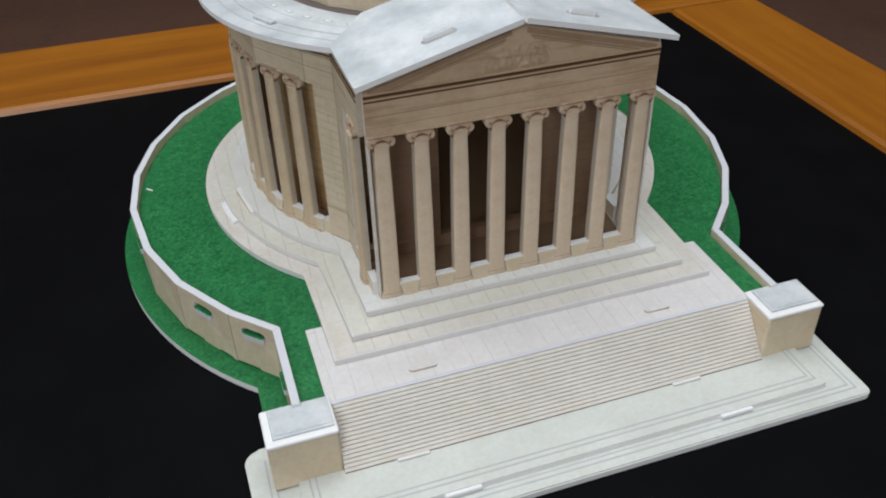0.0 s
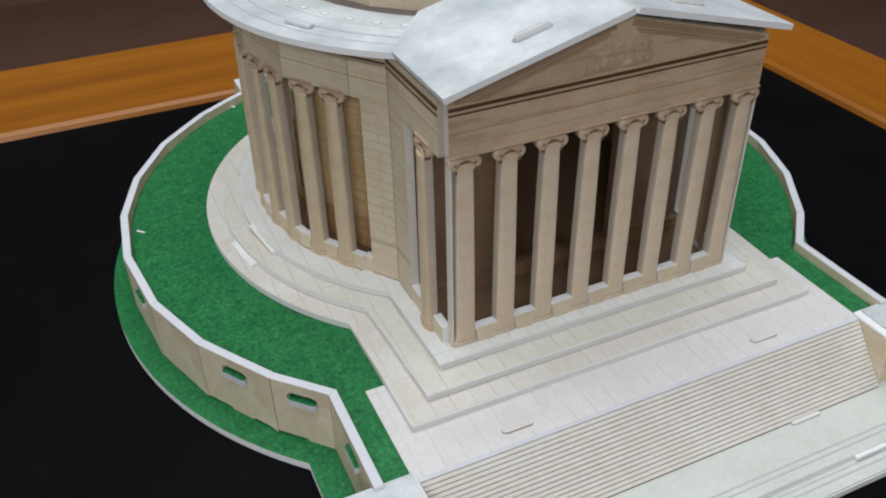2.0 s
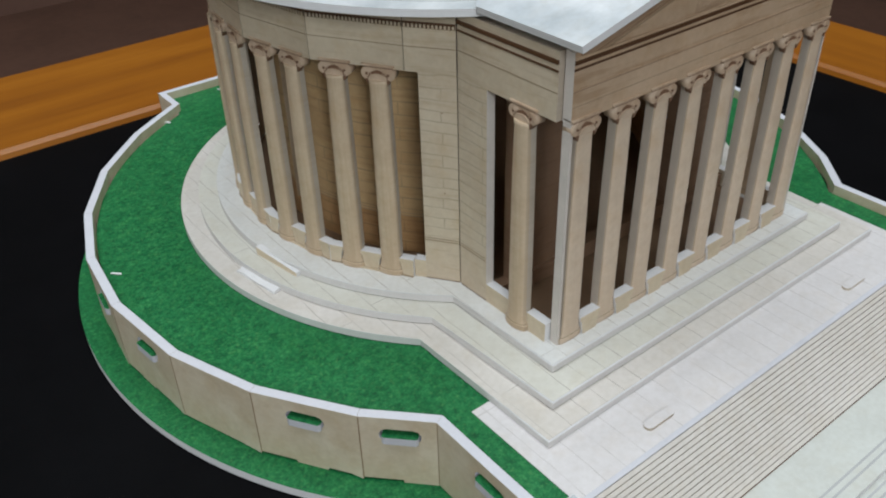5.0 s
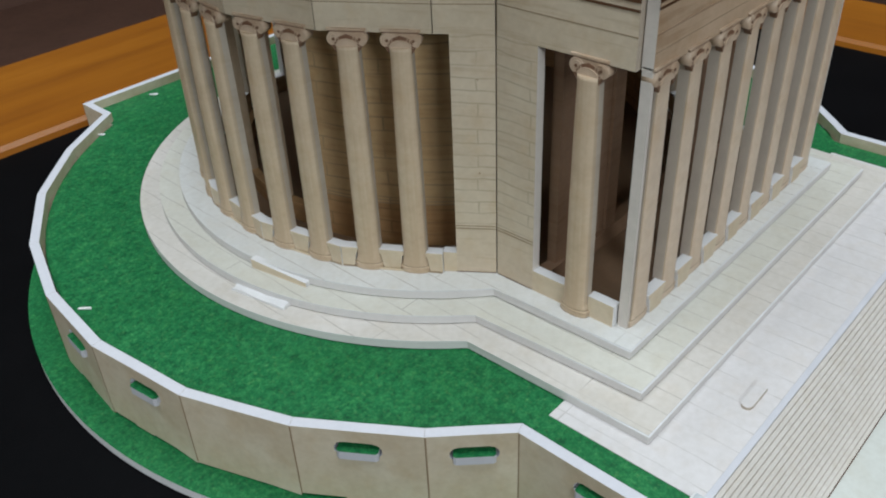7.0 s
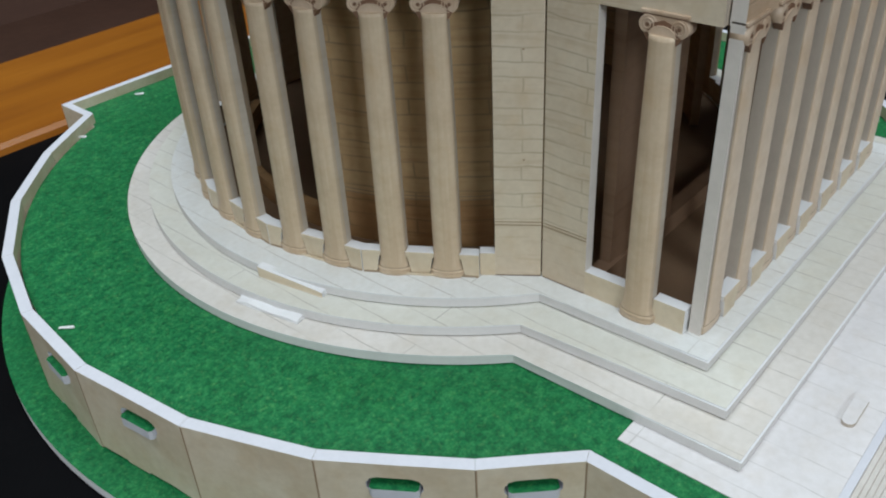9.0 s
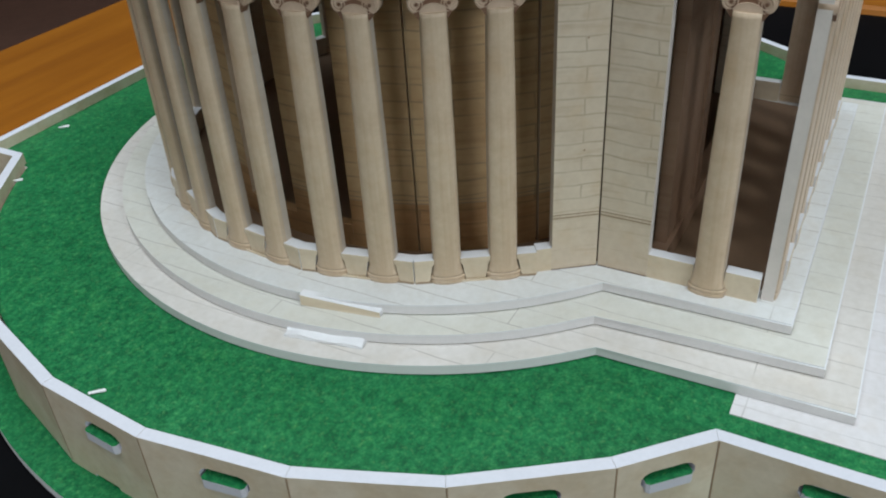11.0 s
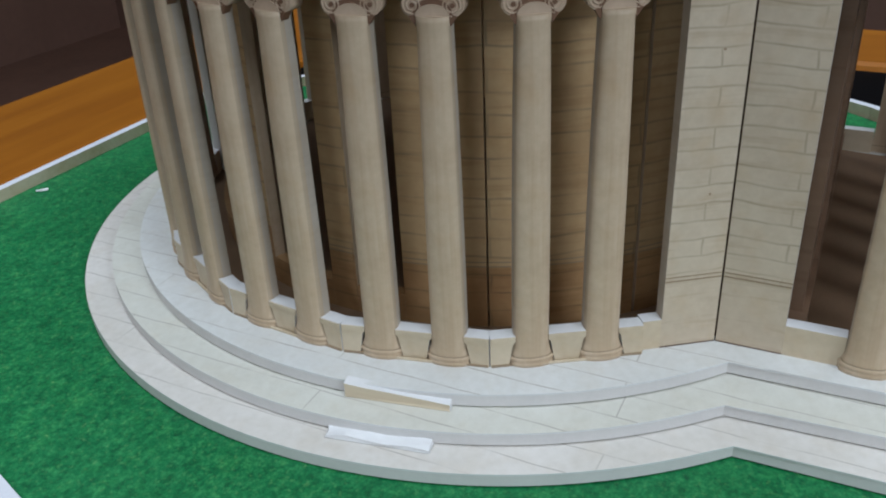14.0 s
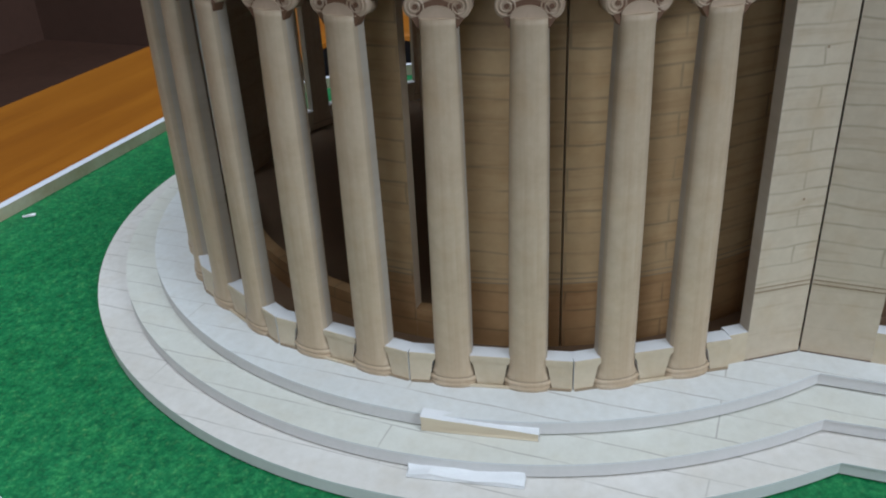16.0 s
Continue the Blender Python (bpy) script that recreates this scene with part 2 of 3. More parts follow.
def at(ob, x=0, y=0, z=0, rz=0):
    ob.matrix_basis = pose(x * CM, y * CM, z * CM, 0, 0, rz)
    return ob


def empty(name, x=0, y=0, z=0, rz=0):
    return at(new(name), x, y, z, rz)


def box(bm, x0, x1, y0, y1, z0, z1, mi=0, bev=0.0):
    vs = [bm.verts.new(p) for p in ((x0, y0, z0), (x1, y0, z0), (x1, y1, z0), (x0, y1, z0), (x0, y0, z1), (x1, y0, z1), (x1, y1, z1), (x0, y1, z1))]
    fs = [bm.faces.new([vs[i] for i in f]) for f in ((3, 2, 1, 0), (4, 5, 6, 7), (0, 1, 5, 4), (1, 2, 6, 5), (2, 3, 7, 6), (3, 0, 4, 7))]
    for f in fs:
        f.material_index = mi
    if bev:
        es = list({e for f in fs for e in f.edges})
        bmesh.ops.bevel(bm, geom=es, offset=bev, segments=2, affect="EDGES", profile=0.5)
    return fs


def slab(bm, outline, z0, z1, top=0, side=1, holes=(), bev=0.0):
    """A flat board with this outline (x, y), lying; printed top, foam sides."""
    lo = [bm.verts.new((x, y, z0)) for x, y in outline]
    hi = [bm.verts.new((x, y, z1)) for x, y in outline]
    n = len(outline)
    bm.faces.new(lo[::-1]).material_index = side
    bm.faces.new(hi).material_index = top
    for i in range(n):
        bm.faces.new((lo[i], lo[(i + 1) % n], hi[(i + 1) % n], hi[i])).material_index = side


def upright(bm, outline, y0, y1, face=0, side=1):
    """A standing board: outline in (x, z), from y0 (outer, printed) to y1 (inner, printed), foam on the cut edges."""
    a = [bm.verts.new((x, y0, z)) for x, z in outline]
    b = [bm.verts.new((x, y1, z)) for x, z in outline]
    n = len(outline)
    bm.faces.new(a).material_index = face
    bm.faces.new(b[::-1]).material_index = face
    for i in range(n):
        bm.faces.new((a[i], b[i], b[(i + 1) % n], a[(i + 1) % n])).material_index = side


def arc(cx, cy, r, a0, a1, n):
    return [(cx + r * math.cos(radians(a0 + (a1 - a0) * i / n)), cy + r * math.sin(radians(a0 + (a1 - a0) * i / n))) for i in range(n + 1)]


# ---- plan, in centimetres: x across the front, y into the building, z up from the table ----
H = 0.27            # foam board
DECK = 2.2          # lawn and terrace level
FLOOR = DECK + 3 * H
YC = 10.2           # centre of the rotunda
RW = 8.03           # rotunda wall
HEAD = 9.42         # top of the openings
SILL = 3.6          # top of the plinth blocks
EAVE = 11.08

# ---- room ----
def room():
    def wall(name, x0, x1, y0, y1, z0, z1, m):
        bm = bmesh.new()
        box(bm, x0, x1, y0, y1, z0, z1)
        return tagged(part(name, bm, m), kind="structure")
    tagged(wall("floor", -240, 260, -240, 300, -84, -76, CARPET), "dark brown carpeted floor of the room", "floor")
    tagged(wall("ceiling", -240, 260, -240, 300, 180, 190, PLASTER), "pale plain plaster ceiling of the room", "ceiling")
    for n, b in (("wall_west", (-250, -240, -240, 300)), ("wall_east", (260, 270, -240, 300)), ("wall_south", (-250, 270, -250, -240)), ("wall_north", (-250, 270, 300, 310))):
        # West and south walls are out of view, white to bounce fill light
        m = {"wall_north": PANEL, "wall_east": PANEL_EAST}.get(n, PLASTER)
        tagged(wall(n, *b, -84, 190, m), "plain dark brown wall of the room" if m is not PLASTER else "unseen white plaster wall of the room, added to bounce fill light", "wall")


def table():
    t = tagged(empty("table"), "orange varnished wooden table with a rounded moulded rim", "table")
    bm = bmesh.new()
    box(bm, -60, 22.95, -75, 27.25, -2.4, -0.25, 0, 0.05)
    part("tabletop", bm, WOOD_X, t)
    bm = bmesh.new()
    box(bm, -62, 29.6, 27.3, 36.8, -2.6, 0.3, 0, 0.4)
    part("rim_board", bm, WOOD_X, t)
    bm = bmesh.new()
    box(bm, 23.0, 29.6, -75, 27.29, -2.6, 0.3, 0, 0.4)
    part("rim_board", bm, WOOD_Y, t)
    for x, y in ((-54, -68), (20, -68), (-54, 28), (20, 28)):
        bm = bmesh.new()
        box(bm, x, x + 6, y, y + 6, -76, -2.5, 0, 0.3)
        part("leg", bm, WOOD_Y, t)


def desk_mat():
    bm = bmesh.new()
    box(bm, -58, 22.99, -72, 27.29, -0.25, 0.0, 0, 0.06)
    tagged(part("desk_mat", bm, MAT), "black matt desk mat lying on the wooden table", "mat")


room()
table()
desk_mat()


# ---- base boards ----
def base_board():
    s = [(-9.88, -3.3), (-9.88, -0.05)]
    a0 = math.degrees(math.atan2(-10.17, 9.88))
    right = arc(0, 10.12, 14.18, a0, 60, 46)
    left = [(-x, y) for x, y in right]
    outline = [(9.88, -3.3), (9.88, -0.05)] + right[1:] + [(7.17, 24.7), (-7.17, 24.7)] + left[::-1][:-1] + [(-9.88, -0.05), (-9.88, -3.3)]
    bm = bmesh.new()
    slab(bm, outline, 0.0, H)
    tagged(part("base_board", bm, [LAWN, FOAM]), "round green lawn-printed foam base board with white edge", "base board")


def front_plate():
    p = tagged(empty("front_plate"), "cream printed foam front plate with fine grey border lines", "base plate")
    r, q = 0.3, 0.55
    outline = arc(-10.8 + q, -2.95 - q, q, 90, 180, 6) + arc(-10.7 + r, -7.62 + r, r, 180, 270, 4) + arc(10.6 - r, -7.62 + r, r, 270, 360, 4) + arc(10.6 - q, -3.1 - q, q, 0, 90, 6)
    bm = bmesh.new()
    slab(bm, outline, 0.0, H)
    rim = [e for e in bm.edges if all(v.co.z > 0.1 for v in e.verts)]
    bmesh.ops.bevel(bm, geom=rim, offset=0.05, segments=2, affect="EDGES")
    part("lower_board", bm, [PAVE_FRONT, FOAM], p)
    bm = bmesh.new()
    outline = [(-9.25, -3.4)] + arc(-9.0, -6.62, 0.25, 180, 270, 4) + arc(9.0, -6.62, 0.25, 270, 360, 4) + [(9.25, -3.4)]
    slab(bm, outline, H, H + 0.2)
    part("upper_board", bm, [PAVE_FRONT, FOAM], p)

    def border(x, y, z):
        bm = bmesh.new()
        w = 0.06
        box(bm, -x, x, y, y + w, z, z + 0.006)
        box(bm, -x, -x + w, y + w, -3.5, z, z + 0.006)
        box(bm, x - w, x, y + w, -3.5, z, z + 0.006)
        part("border_line", bm, GREYLINE, p)
    for d in (0.42, 0.62):
        border(10.6 - d, -7.68 + d, H)
    for d in (0.3, 0.5):
        border(9.25 - d, -6.87 + d, H + 0.2)
    for x in (-4.4, 5.5):
        bm = bmesh.new()
        box(bm, x - 0.62, x + 0.62, -7.0, -6.86, H, H + 0.17, 0, 0.04)
        part("joining_tab", bm, FOAM, p)


def lawn_board():
    a0 = math.degrees(math.atan2(-9.85, 8.8))
    right = arc(0, 10.2, 13.1, a0, 62, 40)
    left = [(-x, y) for x, y in right]
    outline = [(8.85, -3.62)] + right + [(5.95, 23.5), (-5.95, 23.5)] + left[::-1] + [(-8.85, -3.62)]
    bm = bmesh.new()
    slab(bm, outline, DECK - H, DECK)
    tagged(part("lawn_board", bm, [LAWN, FOAM]), "raised green lawn-printed foam terrace board", "lawn board")
    bm = bmesh.new()
    slab(bm, [(-7.85, -3.64), (7.85, -3.64), (7.85, 0.18), (-7.85, 0.18)], DECK, DECK + 0.02)
    t = tagged(part("terrace_paving", bm, [TERRACE, TERRACE]), "pale paved printed landing at the head of the stairs", "paving")
    bm = bmesh.new()
    box(bm, -7.76, 7.76, -3.67, -3.52, DECK + 0.005, DECK + 0.034, 0, 0.01)
    part("landing_edge", bm, WALLTOP, t, "pale lilac edge strip at the stair head")
    for x in (-4.45, 4.4):
        bm = bmesh.new()
        slab(bm, slot_loop(x, -3.15, 1.0, 0.26), DECK + 0.02, DECK + 0.10)
        part("joining_tab", bm, [TERRACE, SHAFTSIDE], t, "rounded pale foam joining tab")


def tier(k, front, xf, xin, r):
    """One step board: a straight-fronted wing widening a little towards the round part."""
    z0 = DECK + (k - 1) * H + 0.03
    a = math.degrees(math.asin(-xin / r))
    a0 = -90 - a
    ring = arc(0, YC, r, a0, a0 - (360 - 2 * a), 110)
    outline = [(xf, front), (-xf, front)] + ring
    bm = bmesh.new()
    slab(bm, outline, z0, DECK + k * H)
    rim = [e for e in bm.edges if all(v.co.z > z0 + 0.1 for v in e.verts)]
    bmesh.ops.bevel(bm, geom=rim, offset=0.03, segments=2, affect="EDGES", material=2)
    return tagged(part("step_board", bm, [PAVES[k - 1], EDGE, RIM]), "pale paved foam step board with round rear and white edge", "step board", "three stacked step boards")


def loose_tabs():
    """Two foam locking tabs that stick out of the step boards' edges."""
    for name, p0, p1, z, lean, mats in (("locking_tab", (-8.97, 9.33), (-8.64, 7.47), DECK + 2 * H, 0.16, [FOAM, PLINTH]), ("locking_tab", (-9.77, 9.28), (-9.44, 7.47), DECK + H, 0.0, [FOAM, FOAM])):
        bm = bmesh.new()
        a, b = Vector((*p0, 0)), Vector((*p1, 0))
        u = (b - a).normalized()
        n = Vector((u.y, -u.x, 0))
        if n.x > 0:
            n = -n
        w = 0.2 if lean else 0.26
        lo = [a, b, b - n * w, a - n * w]
        hts = (0.28, 0.12, 0.14, 0.30) if lean else (0.06, 0.06, 0.09, 0.09)
        vl = [bm.verts.new((p.x, p.y, z + 0.01)) for p in lo]
        vh = [bm.verts.new((p.x, p.y, z + 0.01 + h)) for p, h in zip(lo, hts)]
        bm.faces.new(vl[::-1])
        bm.faces.new(vh)
        for i in range(4):
            f = bm.faces.new((vl[i], vl[(i + 1) % 4], vh[(i + 1) % 4], vh[i]))
            f.material_index = 1 if i == 0 else 0
        bmesh.ops.subdivide_edges(bm, edges=list(bm.edges), cuts=4, use_grid_fill=True)
        for v in bm.verts:
            if v.co.z > z + 0.03:
                v.co += Vector(noise.noise_vector(v.co * 5.0)) * (0.025 if lean else 0.06)
        tagged(part(name, bm, mats), "small torn white foam locking tab in a step's edge", "tab")


def scraps():
    """White crumbs of foam left on the lawn."""
    rng = random.Random(11)
    for x, y, s in ((-12.63, 12.0, 0.17), (-3.64, 22.95, 0.16), (-6.9, 21.3, 0.14)):
        bm = bmesh.new()
        box(bm, -s, s, -0.03, 0.03, 0, 0.04, 0, 0.012)
        for v in bm.verts:
            v.co += Vector((rng.uniform(-1, 1), rng.uniform(-1, 1), rng.uniform(0, 1))) * 0.02
        tagged(at(part("foam_crumb", bm, FOAM), x, y, DECK, -46), "tiny white crumb of foam on the lawn", "crumb")


# ---- retaining wall ----
def holed(bm, outline, holes, y0, y1, face=0, side=1, mitre=(0.0, 0.0)):
    """A standing board with holes: loops in (x, z); the back is shorter by the mitre at each end."""
    from mathutils.geometry import tessellate_polygon
    loops = [outline] + list(holes)
    tris = tessellate_polygon([[Vector((x, z, 0)) for x, z in l] for l in loops])
    flat = [p for l in loops for p in l]
    lo, hi = min(x for x, z in outline), max(x for x, z in outline)
    shift = lambda x: mitre[0] if x == lo else -mitre[1] if x == hi else 0.0
    a = [bm.verts.new((x, y0, z)) for x, z in flat]
    b = [bm.verts.new((x + shift(x), y1, z)) for x, z in flat]
    for t in tris:
        bm.faces.new([a[i] for i in t]).material_index = face
        bm.faces.new([b[i] for i in t[::-1]]).material_index = face
    k = 0
    for l in loops:
        n = len(l)
        for i in range(n):
            p, q = k + i, k + (i + 1) % n
            end = flat[p][0] == flat[q][0] and flat[p][0] in (lo, hi)
            bm.faces.new((a[p], b[p], b[q], a[q])).material_index = 2 if end else side
        k += n


def slot_loop(cx, z0, w, h):
    r = h / 2
    return arc(cx - w / 2 + r, z0 + r, r, 90, 270, 5) + arc(cx + w / 2 - r, z0 + r, r, 270, 450, 5)


def wall_panel(parent, p, q, slot, mitre, rng, top=(2.56, 2.56)):
    """One folded panel of the retaining wall from p to q; the lawn's tab shows in its slot."""
    p, q = Vector(p), Vector(q)
    d = q - p
    n = d.length
    bm = bmesh.new()
    # the foot is cut a little unevenly and lifts off the base here and there
    foot = []
    x = 0.003
    while x < n - 0.9:
        w = rng.uniform(0.5, 1.1)
        lift = rng.choice((0.0, 0.04, 0.09))
        foot += [(x, H + lift), (min(x + w, n - 0.35), H + lift)]
        x += w + 0.01
    foot.append((n - 0.003, H))
    outline = foot + [(n - 0.003, top[1]), (n * 0.5, (top[0] + top[1]) / 2 + rng.uniform(-0.012, 0.012)), (0.003, top[0])]
    holes = [slot_loop(slot * n, DECK - 0.44, 1.10, 0.44)] if slot else []
    holed(bm, outline, holes, 0, H, 0, 1, mitre)
    ob = part("wall_panel", bm, [WALLP, WALLTOP, FOLD if mitre[0] and mitre[1] else FOAM], parent)
    m = Matrix.Translation((p.x * CM, p.y * CM, 0)) @ Matrix.Rotation(math.atan2(d.y, d.x), 4, "Z")
    ob.matrix_basis = m
    bm = bmesh.new()
    box(bm, 0.004, 0.034, -0.004, -0.0005, H + 0.08, top[0] - 0.03)
    part("fold_line", bm, FOLD, ob, "brown printed fold line")
    if slot:
        bm = bmesh.new()
        w = 0.47
        slab(bm, [(slot * n - w, -0.06), (slot * n - w + 0.06, -0.11), (slot * n + w - 0.06, -0.11), (slot * n + w, -0.06), (slot * n + w, H + 0.1), (slot * n - w, H + 0.1)], DECK - 0.43, DECK - 0.2)
        part("slot_tab", bm, [LAWN, WALLTOP], ob, "green lawn tab poking through the slot")


def retaining_wall():
    w = tagged(empty("retaining_wall"), "low cream foam terrace wall folded round the lawn", "wall")
    rng = random.Random(4)
    R = 13.46
    ring = [48.2, 39.65, 26.8, 14.5, 0.9, -11.5, -23.9, -37.0, -50.5, -63]
    slots = [0.47, 0.5, None, 0.43, 0.41, None, 0.5, None, None]
    pts = [(R * math.cos(radians(a)), 10.2 - R * math.sin(radians(a))) for a in ring]
    pts[-1] = (pts[-1][0] + 0.12, pts[-1][1])
    right = [(pts[0][0], -3.6)] + pts + [(pts[-1][0], 23.72)]
    chain = right + [(-x, y) for x, y in right[::-1]]
    half = [0.47] + slots + [None]
    cuts = half + [None] + [1 - s if s else None for s in half[::-1]]
    head = [math.atan2(b[1] - a[1], b[0] - a[0]) for a, b in zip(chain, chain[1:])]
    bend = [0.0] + [H * math.tan(math.remainder(b - a, 2 * math.pi) / 2) for a, b in zip(head, head[1:])] + [0.0]
    tops = [2.56 + rng.uniform(-0.025, 0.02) for _ in chain]
    for k, (p, q) in enumerate(zip(chain, chain[1:])):
        wall_panel(w, p, q, cuts[k], (bend[k], bend[k + 1]), rng, (tops[k], tops[k + 1]))


# ---- stairs and pedestals ----
def stair_flight():
    s = tagged(empty("stair_flight"), "broad cream model staircase with many narrow printed treads", "stairs")
    n, y0, y1, z0, z1, x = 16, -5.06, -3.66, H + 0.2, DECK, 7.76
    bm = bmesh.new()
    prof = [(y0 + 0.04, z0), (y1 + 0.04, z1 - 0.02), (y1 + 0.04, z0)]
    vs = [[bm.verts.new((s_ * x, y, z)) for y, z in prof] for s_ in (-1, 1)]
    bm.faces.new(vs[0])
    bm.faces.new(vs[1][::-1])
    for k in range(3):
        bm.faces.new((vs[0][k], vs[1][k], vs[1][(k + 1) % 3], vs[0][(k + 1) % 3]))
    part("stair_board", bm, RISER, s)
    run, rise = (y1 - y0) / n, (z1 - z0) / n
    for i in range(n):
        bm = bmesh.new()
        ya, za = y0 + run * i, z0 + rise * i
        yb, zb = ya + run * 0.80, za + rise * 0.80
        pts = [(ya, za), (ya - 0.012, za + 0.03), (yb - 0.012, zb + 0.03), (yb + 0.03, zb - 0.005)]
        vs = [[bm.verts.new((s_ * x, y, z)) for y, z in pts] for s_ in (-1, 1)]
        bm.faces.new(vs[0])
        bm.faces.new(vs[1][::-1])
        for k in range(4):
            bm.faces.new((vs[0][k], vs[1][k], vs[1][(k + 1) % 4], vs[0][(k + 1) % 4]))
        part("step", bm, TREAD, s)
    for cx in (-5.5, 4.6):
        bm = bmesh.new()
        box(bm, cx - 0.55, cx + 0.55, -5.22, -5.1, H + 0.2, H + 0.29, 0, 0.03)
        part("joining_tab", bm, EDGE, s)
    bm = bmesh.new()
    box(bm, -x, x, y0 - 0.035, y0 + 0.03, z0 + 0.001, z0 + 0.012)
    part("base_joint", bm, BROWN, s, "dark joint along the stair foot")


def pedestal():
    p = tagged(empty("pedestal"), "square cream foam pedestal with a white capped top", "pedestal", "pedestals flanking the stairs")
    bm = bmesh.new()
    box(bm, -1.12, 1.12, -0.78, 0.78, 0, 1.94, 0, 0.09)
    part("body", bm, PLINTH, p)
    bm = bmesh.new()
    box(bm, -1.14, 1.14, -0.8, 0.8, 1.9, 2.05, 0, 0.06)
    part("cap_board", bm, FOAM, p, "white foam cap")
    bm = bmesh.new()
    box(bm, -0.9, 1.04, -0.56, 0.72, 2.05, 2.13, 0, 0.03)
    part("top_plate", bm, ROOF, p)
    bm = bmesh.new()
    box(bm, -0.8, 0.94, -0.46, 0.62, 2.131, 2.15, 0, 0.008)
    part("printed_panel", bm, ROOF, p)
    return p


# ---- columns and colonnade boards ----
COL_TOP, COL_BASE = HEAD - FLOOR, 0.0


def shaft_mesh(bulge, back):
    """A flat-backed, gently rounded shaft with swelling and a moulded foot; outer face towards -y."""
    rows = [(0.0, 0.40), (0.07, 0.40), (0.08, 0.385), (0.10, 0.385), (0.11, 0.41), (0.17, 0.41), (0.18, 0.375), (0.20, 0.36), (0.22, 0.37), (0.26, 0.345), (0.36, 0.322), (0.55, 0.312), (1.6, 0.310), (3.2, 0.300), (4.8, 0.280), (5.95, 0.258), (6.0, 0.268), (6.1, 0.268)]
    bm = bmesh.new()
    n = 9
    rings = []
    for z, w in rows:
        ring = []
        for i in range(n):
            a = math.pi * i / (n - 1)
            ring.append(bm.verts.new((-w * math.cos(a), -bulge * (w / 0.318) ** 0.6 * math.sin(a) ** 0.75, z)))
        ring += [bm.verts.new((w, back, z)), bm.verts.new((-w, back, z))]
        rings.append(ring)
    m = n + 2
    for a, b in zip(rings, rings[1:]):
        for i in range(m):
            f = bm.faces.new((a[i], a[(i + 1) % m], b[(i + 1) % m], b[i]))
            f.smooth = i < n - 1
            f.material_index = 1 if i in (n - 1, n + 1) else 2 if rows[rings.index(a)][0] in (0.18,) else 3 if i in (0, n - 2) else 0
    bm.faces.new(rings[0])
    bm.faces.new(rings[-1])
    return bm


def disc(bm, cx, cz, r, y0, y1, n=14, mi=0):
    a = [bm.verts.new((cx + r * math.cos(2 * math.pi * i / n), y0, cz + r * math.sin(2 * math.pi * i / n))) for i in range(n)]
    b = [bm.verts.new((cx + r * math.cos(2 * math.pi * i / n), y1, cz + r * math.sin(2 * math.pi * i / n))) for i in range(n)]
    bm.faces.new(a).material_index = mi
    bm.faces.new(b[::-1]).material_index = mi
    for i in range(n):
        f = bm.faces.new((a[i], b[i], b[(i + 1) % n], a[(i + 1) % n]))
        f.smooth, f.material_index = True, mi


def volute_mesh(cx):
    """A scroll cut from the board, with a low raised spiral and an eye."""
    bm = bmesh.new()
    disc(bm, cx, 0, 0.17, -0.055, H - 0.02, 16)
    sgn = 1 if cx < 0 else -1
    prev = None
    for i in range(29):
        a = sgn * (math.pi * 0.5 + i / 28 * math.pi * 4)
        r = 0.158 - 0.11 * i / 28
        w = 0.034
        o = Vector((cx + r * math.cos(a), 0, r * math.sin(a)))
        d = Vector((math.cos(a), 0, math.sin(a)))
        ring = [bm.verts.new(o + d * w * 0.5 + Vector((0, -0.054, 0))), bm.verts.new(o + Vector((0, -0.078, 0))), bm.verts.new(o - d * w * 0.5 + Vector((0, -0.054, 0)))]
        if prev:
            for j in range(2):
                f = bm.faces.new((prev[j], prev[j + 1], ring[j + 1], ring[j]))
                f.smooth, f.material_index = True, 2
        prev = ring
    disc(bm, cx, 0, 0.035, -0.075, -0.05, 10, 1)
    return bm


def capital_mesh():
    """Abacus, band with a dark arch, the rounded head of the shaft, and a dark wedge inside each scroll."""
    bm = bmesh.new()
    box(bm, -0.46, 0.46, -0.06, H - 0.02, 0.19, 0.25, 0, 0.012)
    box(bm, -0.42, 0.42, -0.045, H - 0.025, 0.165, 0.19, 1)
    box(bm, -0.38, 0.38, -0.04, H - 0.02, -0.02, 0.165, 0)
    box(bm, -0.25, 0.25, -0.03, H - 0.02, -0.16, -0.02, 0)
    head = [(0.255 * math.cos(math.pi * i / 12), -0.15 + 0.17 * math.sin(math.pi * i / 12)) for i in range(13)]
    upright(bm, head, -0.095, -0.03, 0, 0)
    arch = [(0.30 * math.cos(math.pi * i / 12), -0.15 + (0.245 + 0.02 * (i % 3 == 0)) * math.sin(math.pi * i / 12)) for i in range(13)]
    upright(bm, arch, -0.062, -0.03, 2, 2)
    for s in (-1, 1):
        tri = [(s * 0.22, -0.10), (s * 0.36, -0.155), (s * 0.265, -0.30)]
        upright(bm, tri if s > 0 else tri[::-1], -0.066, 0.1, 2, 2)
    return bm


LIB = {}


